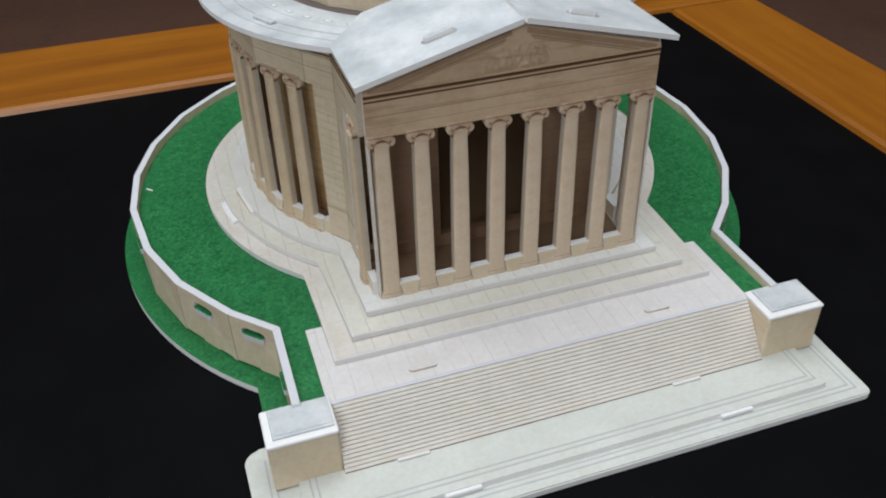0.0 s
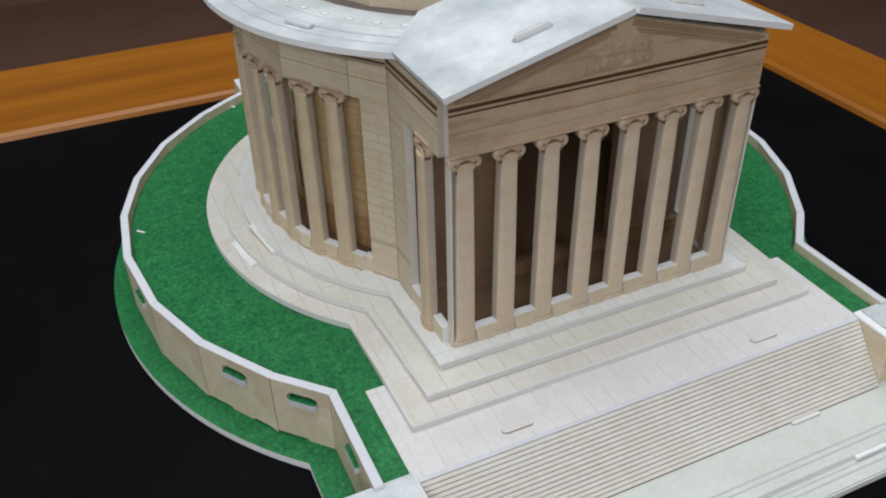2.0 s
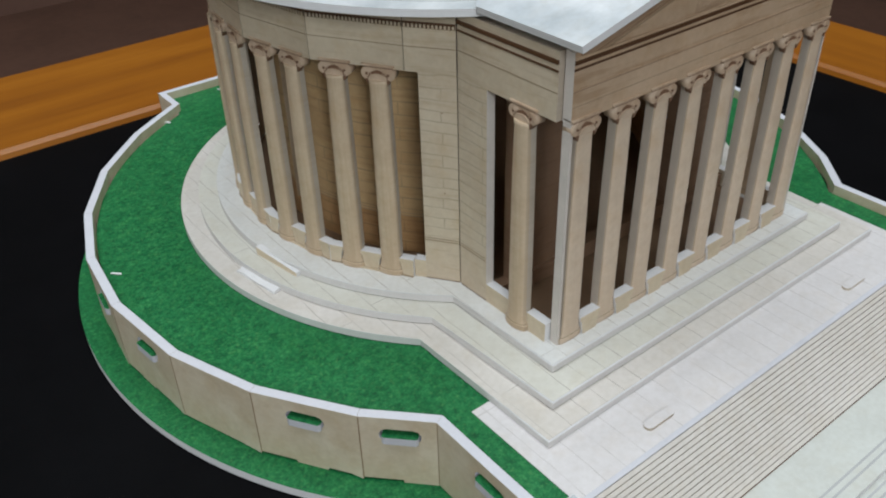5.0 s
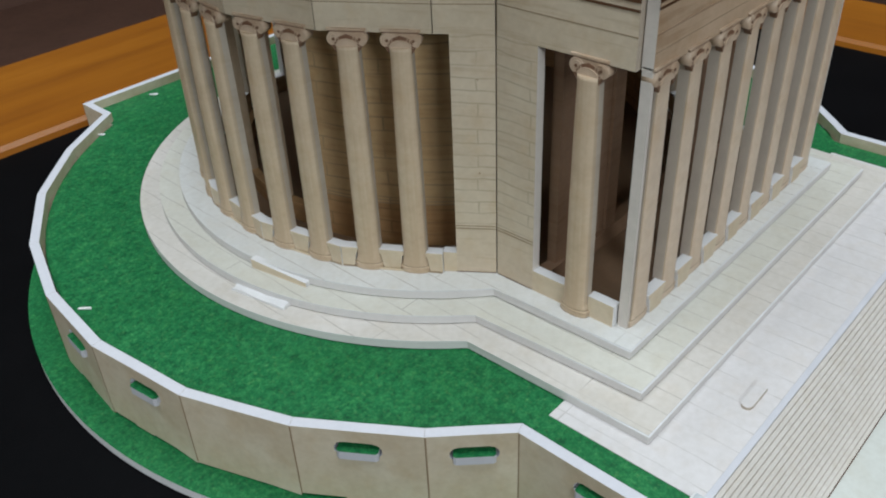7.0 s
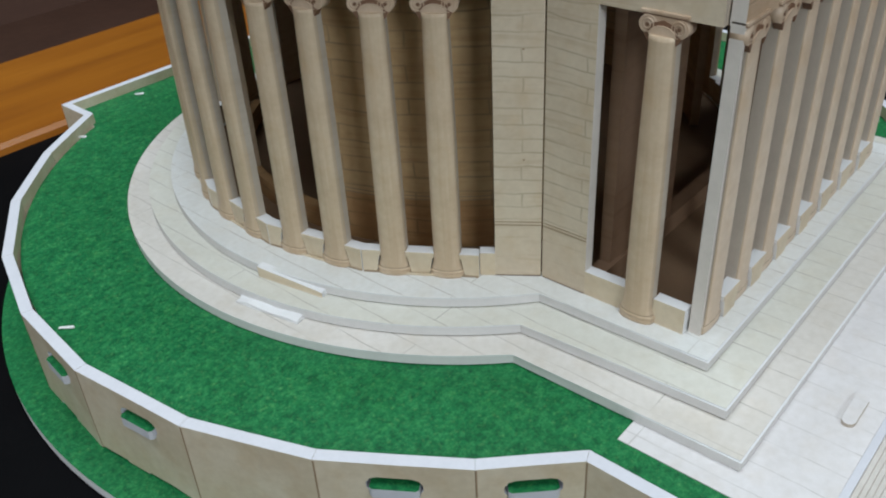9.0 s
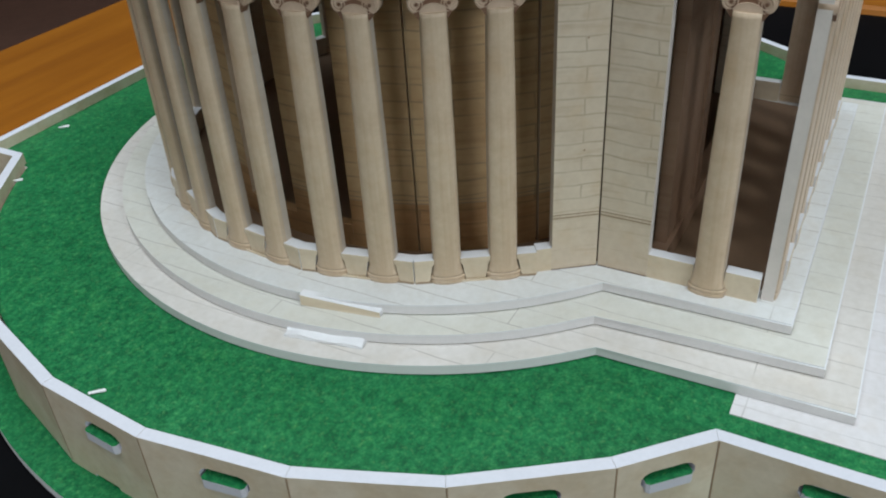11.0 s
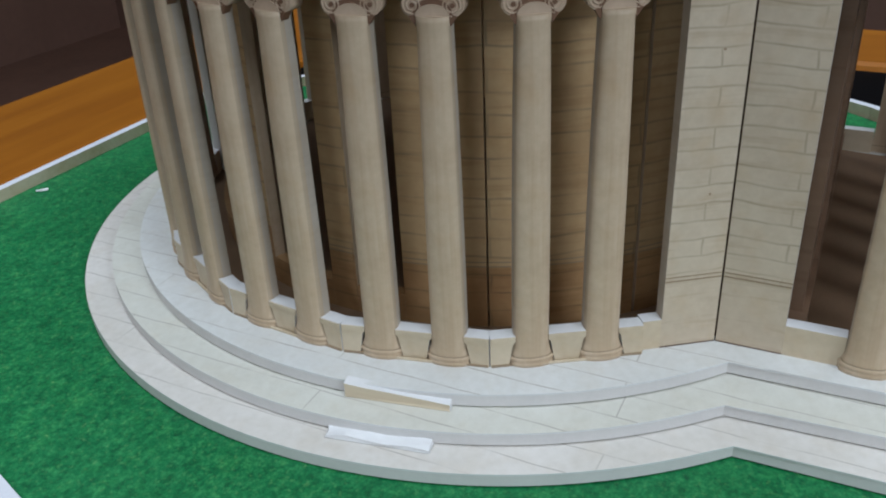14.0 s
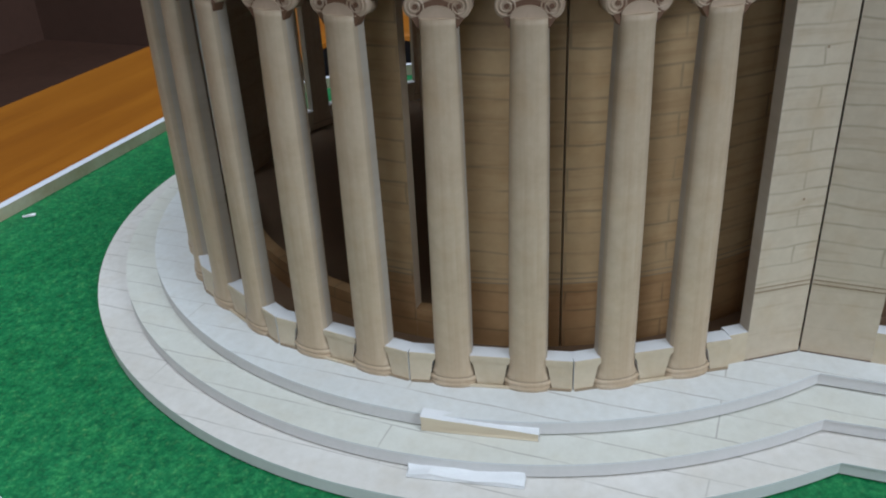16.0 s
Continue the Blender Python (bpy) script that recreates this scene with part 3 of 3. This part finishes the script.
def column(parent, x, y=0.0, shade=COLUMN):
    """A printed Ionic column of the board: shaft, capital and two scrolls, standing on the floor line."""
    k0 = shade.name
    if k0 not in LIB:
        LIB[k0] = {}
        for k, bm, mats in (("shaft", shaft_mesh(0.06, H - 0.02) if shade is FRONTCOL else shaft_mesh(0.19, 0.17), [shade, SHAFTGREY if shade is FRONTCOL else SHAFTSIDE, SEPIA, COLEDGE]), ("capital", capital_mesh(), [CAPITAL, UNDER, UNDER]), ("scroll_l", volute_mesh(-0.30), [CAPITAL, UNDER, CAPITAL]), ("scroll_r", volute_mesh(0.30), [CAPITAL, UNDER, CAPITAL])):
            o = part(k, bm, mats)
            LIB[k0][k] = o.data
            bpy.data.objects.remove(o)
    c = new("column", LIB[k0]["shaft"])
    c.parent = parent
    c.matrix_basis = pose(x * CM, y * CM, 0)
    for k, z in (("capital", 6.25), ("scroll_l", 6.25), ("scroll_r", 6.25)):
        o = new("capital" if k == "capital" else "scroll", LIB[k0][k])
        o.parent = c
        o.matrix_basis = pose(0, 0, z * CM)
    return c


def plinth(parent, x0, x1, y0=-0.02):
    """A low block of the board between two column feet, narrower at the foot; its white foam top shows."""
    h = SILL - FLOOR
    a, b = (0.10 if x0 > -1.3 or parent.name.startswith("portico") else 0.0), (0.10 if x1 < 1.3 or parent.name.startswith("portico") else 0.0)
    bm = bmesh.new()
    upright(bm, [(x0 + a, 0.0), (x1 - b, 0.0), (x1 - b * 0.25, h - 0.16), (x1 + b * 0.2, h - 0.1), (x1 + b * 0.2, h), (x0 - a * 0.2, h), (x0 - a * 0.2, h - 0.1), (x0 + a * 0.25, h - 0.16)], y0 - 0.07, 0.18)
    for v in bm.verts:
        if abs(v.co.x) > 1.3 and v.co.y < 0 and not parent.name.startswith("portico"):
            v.co.x += math.copysign(0.019, v.co.x)
    p = part("plinth_block", bm, [PLINTH, FOAM], parent)
    bm = bmesh.new()
    box(bm, x0 - a * 0.2, x1 + b * 0.2, y0 - 0.085, y0 - 0.071, h - 0.10, h - 0.004)
    part("plinth_moulding", bm, PLINTH, p)
    return p


def lines(parent, x0, x1, rows, y=0.0):
    """Thin strips on the face of a board: printed mouldings, and painted shade lines at the foot."""
    for z, h, m, out in rows:
        bm = bmesh.new()
        box(bm, x0, x1, y - out, y - 0.001, z, z + h)
        part("face_strip", bm, m, parent)


ENT = EAVE - FLOOR


def dentils(parent, x0, x1):
    """A fine row of small teeth under the eave, on a brown band."""
    bm = bmesh.new()
    box(bm, x0, x1, -0.008, -0.001, ENT - 0.50, ENT - 0.392, 1)
    n = int((x1 - x0) / 0.1)
    for i in range(n):
        a = x0 + (x1 - x0) * (i + 0.25) / n
        box(bm, a, a + 0.052, -0.03, -0.009, ENT - 0.485, ENT - 0.40)
    part("dentil_moulding", bm, [STONE, BROWN], parent)


def colonnade_panel(a):
    """One flat facet of the rotunda: two columns under an entablature, at the angle a round the drum."""
    half = RW * math.sin(radians(9.675)) - 0.014
    ap = RW * math.cos(radians(9.675))
    e = tagged(empty("colonnade_panel"), "cream foam rotunda panel with two printed Ionic columns", "colonnade panel", "panels round the rotunda")
    bm = bmesh.new()
    upright(bm, [(-half, HEAD - FLOOR), (half, HEAD - FLOOR), (half, ENT), (-half, ENT)], 0, H)
    part("entablature", bm, [STONE, SHAFTSIDE], e)
    lines(e, -half, half, [(ENT - 1.0, 0.02, SEPIA, 0.008), (ENT - 0.39, 0.05, BROWN, 0.012)])
    dentils(e, -half, half)
    for x in (-0.62, 0.62):
        column(e, x)
    plinth(e, -0.31, 0.31, -0.03)
    plinth(e, -half, -0.93, -0.03)
    plinth(e, 0.93, half, -0.03)
    # Sepia strip paints the shadow line where the board meets the floor
    lines(e, -half, half, [(0.0, 0.035, SEPIA, 0.125)])
    bm = bmesh.new()
    box(bm, -0.85, 0.35, -0.165, -0.126, 0.0, 0.05, 0, 0.01)
    part("foot_tab", bm, PLINTH, e)
    place(e, a, ap)
    return e


def place(e, a, r):
    th = radians(180 + a)
    e.matrix_basis = pose(r * math.cos(th) * CM, (YC + r * math.sin(th)) * CM, FLOOR * CM, 0, 0, 180 + a + 90)


def corner_panel(p, q, left):
    """The solid half panel of masonry beside the portico; a strip of the last opening is cut from its outer end."""
    p, q = Vector(p), Vector(q)
    d = q - p
    n = d.length
    e = tagged(empty("masonry_panel"), "cream foam panel printed with stone block masonry", "wall panel", "solid panels beside the portico")
    cut = 0.36 if left is not None else 0.012
    x0, x1 = (cut, n - 0.008) if left in (True, None) else (0.008, n - cut)
    bm = bmesh.new()
    upright(bm, [(x0, 0.0), (x1, 0.0), (x1, HEAD - FLOOR), (x0, HEAD - FLOOR)], 0, H)
    part("board", bm, [BLOCK, SHAFTSIDE], e)
    bm = bmesh.new()
    upright(bm, [(0.012, HEAD - FLOOR + 0.001), (n - 0.012, HEAD - FLOOR + 0.001), (n - 0.012, ENT), (0.012, ENT)], 0, H)
    part("entablature", bm, [STONE, SHAFTSIDE], e)
    if left is not None:
        bm = bmesh.new()
        a, b = (0.012, cut - 0.001) if left else (n - cut + 0.001, n - 0.012)
        upright(bm, [(a, 0.0), (b, 0.0), (b, SILL - FLOOR), (a, SILL - FLOOR)], 0, H)
        part("plinth_block", bm, [PLINTH, FOAM], e)
    # Lowest strip is a painted shade line at the foot; the pair is print
    lines(e, x0, x1, [(0.0, 0.022, BROWN, 0.006), (1.34, 0.022, SEPIA, 0.008), (1.42, 0.017, SEPIA, 0.008)])
    lines(e, 0.012, n - 0.02, [(ENT - 1.0, 0.02, SEPIA, 0.008), (ENT - 0.39, 0.05, BROWN, 0.012)])
    dentils(e, 0.012, n - 0.02)
    if left:
        for x, z in ((n - 0.42, 5.35), (n - 0.40, 2.95)):
            bm = bmesh.new()
            disc(bm, x, z, 0.022, -0.004, -0.0005, 8)
            part("printed_mark", bm, RAKE, e)
    e.matrix_basis = Matrix.Translation((p.x * CM, p.y * CM, FLOOR * CM)) @ Matrix.Rotation(math.atan2(d.y, d.x), 4, "Z")


def rim_point(a, r=RW):
    return (-r * math.cos(radians(a)), YC - r * math.sin(radians(a)))


def rotunda():
    first = colonnade_panel(31.35)
    ap = RW * math.cos(radians(9.675))
    place(copy_thing(first, Matrix()), 180 - 31.35, ap)
    # the boards follow each other edge to edge; the ring is not quite round
    v, n = Vector(rim_point(21.675)), 12.0
    for k in range(1, 6):
        d = Vector((-math.sin(radians(n)), math.cos(radians(n)))) * 2 * RW * math.sin(radians(9.675))
        m = v + d / 2
        for x, turn in ((m.x, 270 + n), (-m.x, 450 - n)):
            copy_thing(first, Matrix()).matrix_basis = pose(x * CM, m.y * CM, FLOOR * CM, 0, 0, turn)
        v, n = v + d, n - (0, 17.8, 20.6, 21.6, 21.6, 0)[k]
    L0, L1 = rim_point(41.03), (-5.26, 3.79)
    corner_panel(L0, L1, True)
    corner_panel((5.26, 3.79), (-L0[0], L0[1]), False)
    back_panel((-v.x, v.y), (v.x, v.y))


def back_panel(p, q):
    """The rear facet: a solid pier between two openings with low sills, under its entablature."""
    p, q = Vector(p), Vector(q)
    d = q - p
    n = d.length
    e = tagged(empty("rear_panel"), "cream foam rear panel with a solid pier between two openings", "wall panel")
    for name, x0, x1, z0, z1 in (("entablature", 0.012, n - 0.012, HEAD - FLOOR + 0.001, ENT), ("pier", 0.012, 0.3, 0, HEAD - FLOOR), ("pier", n - 0.3, n - 0.012, 0, HEAD - FLOOR), ("pier", n / 2 - 1.1, n / 2 + 1.1, 0, HEAD - FLOOR), ("sill", 0.301, n / 2 - 1.101, 0, SILL - FLOOR), ("sill", n / 2 + 1.101, n - 0.301, 0, SILL - FLOOR)):
        bm = bmesh.new()
        upright(bm, [(x0, z0), (x1, z0), (x1, z1), (x0, z1)], 0, H)
        part(name, bm, [STONE, FOAM], e)
    e.matrix_basis = Matrix.Translation((p.x * CM, p.y * CM, FLOOR * CM)) @ Matrix.Rotation(math.atan2(d.y, d.x), 4, "Z")


def inner_walls():
    def curved(a0, a1, mirror, n, low=None):
        bm = bmesh.new()
        r0, r1 = 6.85, 6.6
        z0, z1 = FLOOR + 0.01, low or EAVE - 0.05
        cols = []
        for i in range(n + 1):
            a = a0 + (a1 - a0) * i / n
            ring = []
            for r, z in ((r0, z0), (r0, z1), (r1, z1), (r1, z0)):
                x, y = rim_point(a, r)
                ring.append(bm.verts.new((-x if mirror else x, y, z)))
            cols.append(ring)
        for a, b in zip(cols, cols[1:]):
            for j in range(4):
                f = bm.faces.new((a[j], b[j], b[(j + 1) % 4], a[(j + 1) % 4]))
                f.smooth = False
        bm.faces.new(cols[0]).material_index = 1
        bm.faces.new(cols[-1]).material_index = 1
        uvl = bm.loops.layers.uv.new("plan")
        for f in bm.faces:
            for l in f.loops:
                x, y = l.vert.co.x, l.vert.co.y - YC
                l[uvl].uv = (math.atan2(-y, abs(x)) * 6.7, l.vert.co.z)
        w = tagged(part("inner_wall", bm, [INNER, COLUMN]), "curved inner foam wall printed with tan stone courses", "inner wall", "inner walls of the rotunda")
        for z in (4.30, 4.39) if not low else ():
            bm = bmesh.new()
            prev = None
            for i in range(n + 1):
                a = a0 + (a1 - a0) * i / n
                x, y = rim_point(a, r0 + 0.006)
                ring = [bm.verts.new((-x if mirror else x, y, z)), bm.verts.new((-x if mirror else x, y, z + 0.025))]
                if prev:
                    bm.faces.new((prev[0], ring[0], ring[1], prev[1]))
                prev = ring
            part("base_course_line", bm, SEPIA, w)
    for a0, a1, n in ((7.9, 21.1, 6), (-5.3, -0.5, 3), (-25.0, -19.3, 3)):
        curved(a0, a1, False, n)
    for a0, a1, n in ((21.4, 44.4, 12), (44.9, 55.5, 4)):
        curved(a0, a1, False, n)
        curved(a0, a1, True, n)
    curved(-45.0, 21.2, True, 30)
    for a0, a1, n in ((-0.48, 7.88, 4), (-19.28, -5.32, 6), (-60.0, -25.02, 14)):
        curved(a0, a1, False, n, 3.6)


def rotunda_floor():
    bm = bmesh.new()
    a = math.degrees(math.asin(5.2 / (RW - 0.3)))
    ring = arc(0, YC, RW - 0.32, -90 - a, -90 - a - (360 - 2 * a), 80)
    slab(bm, [(4.75, H + 0.02), (-4.75, H + 0.02)] + ring, FLOOR, FLOOR + 0.01)
    tagged(part("inner_floor", bm, [FLOORP, FLOORP]), "dark brown printed floor inside the temple", "floor print")


# ---- portico ----
GABLE = 12.46


def portico_facade():
    e = tagged(empty("portico_facade", 0, 0, FLOOR), "tan foam temple front with eight columns and a pediment", "facade")
    bm = bmesh.new()
    upright(bm, [(-5.08, HEAD - FLOOR), (5.08, HEAD - FLOOR), (5.08, ENT), (0, GABLE - FLOOR), (-5.08, ENT)], 0, H)
    part("pediment_board", bm, [FACADE, GREYEDGE], e)
    z = ENT
    lines(e, -5.08, 5.08, [(z - 0.28, 0.12, BROWN, 0.014), (z - 0.16, 0.06, FACADE, 0.04), (z - 0.33, 0.045, FACADE, 0.03), (z - 0.42, 0.055, BROWN, 0.012), (z - 0.92, 0.03, RAKE, 0.01), (z - 0.885, 0.02, FACADE, 0.02), (z - 1.28, 0.014, SEPIA, 0.005)])
    slope = math.atan2(GABLE - EAVE, 5.08)
    for s in (-1, 1):
        for off, th, m, out in ((0.06, 0.17, RAKE, 0.03), (0.27, 0.06, RAKE, 0.02), (0.36, 0.03, SEPIA, 0.012)):
            bm = bmesh.new()
            box(bm, 0.25 + off, 5.08 / math.cos(slope) - off * 2.4, -out, -0.001, -off - th, -off)
            bmesh.ops.rotate(bm, cent=(0, 0, 0), matrix=Matrix.Rotation(slope, 3, "Y"), verts=bm.verts)
            if s < 0:
                bmesh.ops.scale(bm, vec=(-1, 1, 1), verts=bm.verts)
            bmesh.ops.translate(bm, vec=(0, 0, GABLE - FLOOR), verts=bm.verts)
            part("raking_moulding", bm, m, e)
    # worn printed relief in the middle of the pediment: one bumpy sheet
    bm = bmesh.new()
    nx, nz = 46, 18
    grid = []
    for i in range(nx + 1):
        x = -1.15 + 2.3 * i / nx
        top = 0.45 + 0.38 * (1 - (abs(x) / 1.15) ** 2.5) + 0.04 * math.sin(9 * x)
        col = []
        for k in range(nz + 1):
            t = k / nz
            edge = min(1.0, 6 * t, 6 * (1 - t), 5 * i / nx, 5 * (1 - i / nx))
            lump = noise.noise((x * 6.5, t * 4.0, 2.3)) + 0.8 * noise.noise((x * 14, t * 9.0, 7.7))
            col.append(bm.verts.new((x, -edge * (0.02 + 0.06 * max(-0.5, lump)) + 0.002, z - 0.09 + top * t)))
        grid.append(col)
    for i in range(nx):
        for k in range(nz):
            f = bm.faces.new((grid[i][k], grid[i + 1][k], grid[i + 1][k + 1], grid[i][k + 1]))
            f.smooth = True
    part("relief_ornament", bm, RELIEF, e, "worn tan relief ornament")
    xs = [-4.62 + i * 9.26 / 7 for i in range(8)]
    for x in xs:
        column(e, x, 0.0, FRONTCOL)
    for a, b in zip(xs, xs[1:]):
        plinth(e, a + 0.31, b - 0.31, -0.03)
    for s in (-1, 1):
        bm = bmesh.new()
        box(bm, -5.08 if s < 0 else 5.0, -5.0 if s < 0 else 5.08, 0.0, H - 0.02, 0, HEAD - FLOOR - 0.001)
        part("edge_strip", bm, GREYEDGE, e, "grey cut foam edge")


def portico_side(left):
    """A side board of the portico: masonry pier, one column and the open corner."""
    p, q = ((-5.26, 3.77), (-5.24, H + 0.03)) if left else ((5.24, H + 0.03), (5.26, 3.77))
    d = Vector(q) - Vector(p)
    n = d.length
    e = tagged(empty("side_panel"), "cream foam side wall of the portico with one column", "side wall", "side walls of the portico")
    m = (lambda x: x) if left else (lambda x: n - x)
    span = lambda a, b: tuple(sorted((m(a), m(b))))

    def board(name, a, b, z0, z1, mats):
        bm = bmesh.new()
        x0, x1 = span(a, b)
        upright(bm, [(x0, z0), (x1, z0), (x1, z1), (x0, z1)], 0, H)
        return part(name, bm, mats, e)
    board("pier", 0.006, 1.12, 0, HEAD - FLOOR, [BLOCK, GREYEDGE])
    board("entablature", 0.015, n, HEAD - FLOOR + 0.001, ENT, [STONE, SHAFTSIDE])
    board("plinth_block", 1.122, 2.10, 0, SILL - FLOOR, [PLINTH, FOAM])
    board("plinth_block", 2.76, n, 0, SILL - FLOOR, [PLINTH, FOAM])
    lines(e, *span(0.015, n), [(ENT - 0.30, 0.10, BROWN, 0.035), (ENT - 0.48, 0.05, BROWN, 0.025), (ENT - 0.98, 0.02, SEPIA, 0.008)])
    # The strip at height zero draws foot shade; the two above are printed
    lines(e, *span(0.015, 1.12), [(0.0, 0.022, BROWN, 0.006), (1.34, 0.022, SEPIA, 0.008), (1.42, 0.017, SEPIA, 0.008)])
    bm = bmesh.new()
    box(bm, *span(-0.12, 0.22), H + 0.002, H + 0.1, 0.005, ENT - 0.01)
    part("joint_backing", bm, BROWN, e, "dark strip behind the corner joint")
    column(e, m(2.43))
    e.matrix_basis = Matrix.Translation((p[0] * CM, p[1] * CM, FLOOR * CM)) @ Matrix.Rotation(math.atan2(d.y, d.x), 4, "Z")


def inner_frame():
    e = tagged(empty("inner_frame", 0, 2.45, FLOOR + 0.012), "foam frame behind the portico columns, coloured brown for the shade there", "inner frame")

    def board(name, x0, x1, z0, z1, y0=0.0):
        bm = bmesh.new()
        upright(bm, [(x0, z0), (x1, z0), (x1, z1), (x0, z1)], y0, H)
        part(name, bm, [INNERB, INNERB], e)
    for s in (-1, 1):
        board("post", min(s * 2.0, s * 2.45), max(s * 2.0, s * 2.45), 0.5, HEAD - FLOOR, -0.08)
        board("side_board", min(s * 2.46, s * 4.55), max(s * 2.46, s * 4.55), 0.5, HEAD - FLOOR)
    board("sill", -4.9, 4.9, 0, 0.499, -0.1)
    board("lintel", -4.9, 4.9, HEAD - FLOOR + 0.001, ENT - 0.05)


# ---- roofs ----
def roofs():
    r = tagged(empty("rotunda_roof"), "flat round white foam roof with printed marble rings", "roof")
    bm = bmesh.new()
    slab(bm, arc(0, YC, 9.0, 0, 360, 120)[:-1], EAVE + 0.09, EAVE + 0.01 + H)
    part("roof_disc", bm, [ROOF, FOAM], r)
    z = EAVE + 0.01 + H

    def ring(rad, w, zz, h, m, name):
        bm = bmesh.new()
        prev = None
        n = 120
        for i in range(n + 1):
            a = 2 * math.pi * i / n
            c, s = math.cos(a), math.sin(a)
            cur = [bm.verts.new((rad * c, YC + rad * s, zz)), bm.verts.new((rad * c, YC + rad * s, zz + h)), bm.verts.new(((rad - w) * c, YC + (rad - w) * s, zz + h)), bm.verts.new(((rad - w) * c, YC + (rad - w) * s, zz))]
            if prev:
                for j in range(4):
                    bm.faces.new((prev[j], prev[(j + 1) % 4], cur[(j + 1) % 4], cur[j]))
            prev = cur
        part(name, bm, m, r)
    ring(8.45, 0.05, z, 0.008, GREYLINE, "ring_line")
    ring(7.95, 2.3, z, 0.02, ROOF, "upper_ring")
    ring(7.93, 0.04, z + 0.02, 0.006, GREYLINE, "ring_line")
    ring(7.3, 0.03, z + 0.02, 0.006, GREYLINE, "ring_line")
    for k in range(48):
        a = radians(180 + 7.5 * k)
        bm = bmesh.new()
        box(bm, -0.17, 0.17, -0.085, 0.085, 0, 0.008, 1)
        box(bm, -0.11, 0.11, -0.05, 0.05, 0.008, 0.016, 0)
        o = part("printed_block", bm, [FOAM, GREYLINE], r)
        o.matrix_basis = pose(7.0 * math.cos(a) * CM, (YC + 7.0 * math.sin(a)) * CM, (z + 0.02) * CM, 0, 0, math.degrees(a) + 90)
    for a in (210, 330):
        bm = bmesh.new()
        box(bm, -0.5, 0.5, -0.12, 0.12, 0, 0.13, 0, 0.04)
        o = part("joining_tab", bm, ROOF, r)
        o.matrix_basis = pose(8.1 * math.cos(radians(a)) * CM, (YC + 8.1 * math.sin(radians(a))) * CM, (z + 0.001) * CM, 0, 0, a + 90)
    # Flat dark ring paints the shadow band round the drum's foot
    ring(6.2, 0.45, z + 0.02, 0.006, DRUMSHADE, "drum_foot_shade")
    d = tagged(empty("dome_drum", 0, YC, z + 0.022), "cream panelled foam drum under the dome", "drum")
    for k in range(16):
        a = 22.5 * k + 4
        half = 5.9 * math.sin(radians(11.25)) - 0.02
        bm = bmesh.new()
        upright(bm, [(-half, 0), (half, 0), (half, 1.5), (-half, 1.5)], 0, H)
        o = part("drum_panel", bm, [STONE, FOAM], d)
        o.matrix_basis = pose(5.72 * math.cos(radians(a)) * CM, 5.72 * math.sin(radians(a)) * CM, 0, 0, 0, a + 90)
    bm = bmesh.new()
    n, rows = 48, 10
    prev = None
    for j in range(rows + 1):
        b = math.pi / 2 * j / rows
        rr, zz = 5.95 * math.cos(b) + 0.001, 1.52 + 4.0 * math.sin(b)
        cur = [bm.verts.new((rr * math.cos(2 * math.pi * i / n), rr * math.sin(2 * math.pi * i / n), zz)) for i in range(n)]
        if prev:
            for i in range(n):
                bm.faces.new((prev[i], prev[(i + 1) % n], cur[(i + 1) % n], cur[i]))
        prev = cur
    part("dome", bm, ROOF, d, "white foam dome")
    # gabled portico roof
    g = tagged(empty("portico_roof"), "white marble-printed folded foam gable roof with slot tabs", "roof")
    xe, ze, zr, y0, y1 = 5.36, 11.20, 12.56, -0.5, 4.4
    for s in (-1, 1):
        bm = bmesh.new()
        up = Vector((-s * (zr - ze) * -1, 0, xe)).normalized() * H
        a = [Vector((s * 0.012, y0, zr)), Vector((s * xe, y0, ze)), Vector((s * xe, 2.85, ze)), Vector((s * 3.9, y1, ze + (zr - ze) * (xe - 3.9) / xe)), Vector((s * 0.012, y1, zr))]
        nrm = Vector((s * (zr - ze), 0, xe)).normalized() * H
        lo = [bm.verts.new(p + nrm * 0.36) for p in a]
        hi = [bm.verts.new(p + nrm) for p in a]
        bm.faces.new(lo).material_index = 1
        bm.faces.new(hi).material_index = 0
        for i in range(5):
            bm.faces.new((lo[i], lo[(i + 1) % 5], hi[(i + 1) % 5], hi[i])).material_index = 1
        sl = part("roof_slope", bm, [ROOF, FOAM], g)
        bm = bmesh.new()
        # Flat grey lozenge paints the shade lying round the tab
        slab(bm, slot_loop(0, -0.16, 1.2, 0.32), 0.0, 0.012, 2, 2)
        slab(bm, slot_loop(0, -0.06, 1.02, 0.18), 0.012, 0.15, 0, 1)
        o = part("slot_tab", bm, [ROOF, FOAM, SLOT_SHADE], sl, "white foam tab on a grey patch painted as its shade")
        k = (zr - ze) / xe
        xt = 2.35
        o.matrix_basis = Matrix.Translation(((s * xt + nrm.x) * CM, 0.55 * CM, (zr - k * xt + nrm.z) * CM)) @ Matrix.Rotation(s * math.atan(k), 4, "Y")


base_board()
front_plate()
lawn_board()
tier(1, -1.96, 7.22, -7.30, 10.22)
tier(2, -1.27, 6.43, -6.66, 9.57)
tier(3, -0.5, 5.7, -5.8, 8.90)
loose_tabs()
scraps()
retaining_wall()
stair_flight()
first = pedestal()
at(first, -8.89, -4.13, H + 0.02)
copy_thing(first, pose(8.9 * CM, -4.18 * CM, (H + 0.02) * CM))
rotunda_floor()
rotunda()
inner_walls()
portico_facade()
portico_side(True)
portico_side(False)
inner_frame()
roofs()
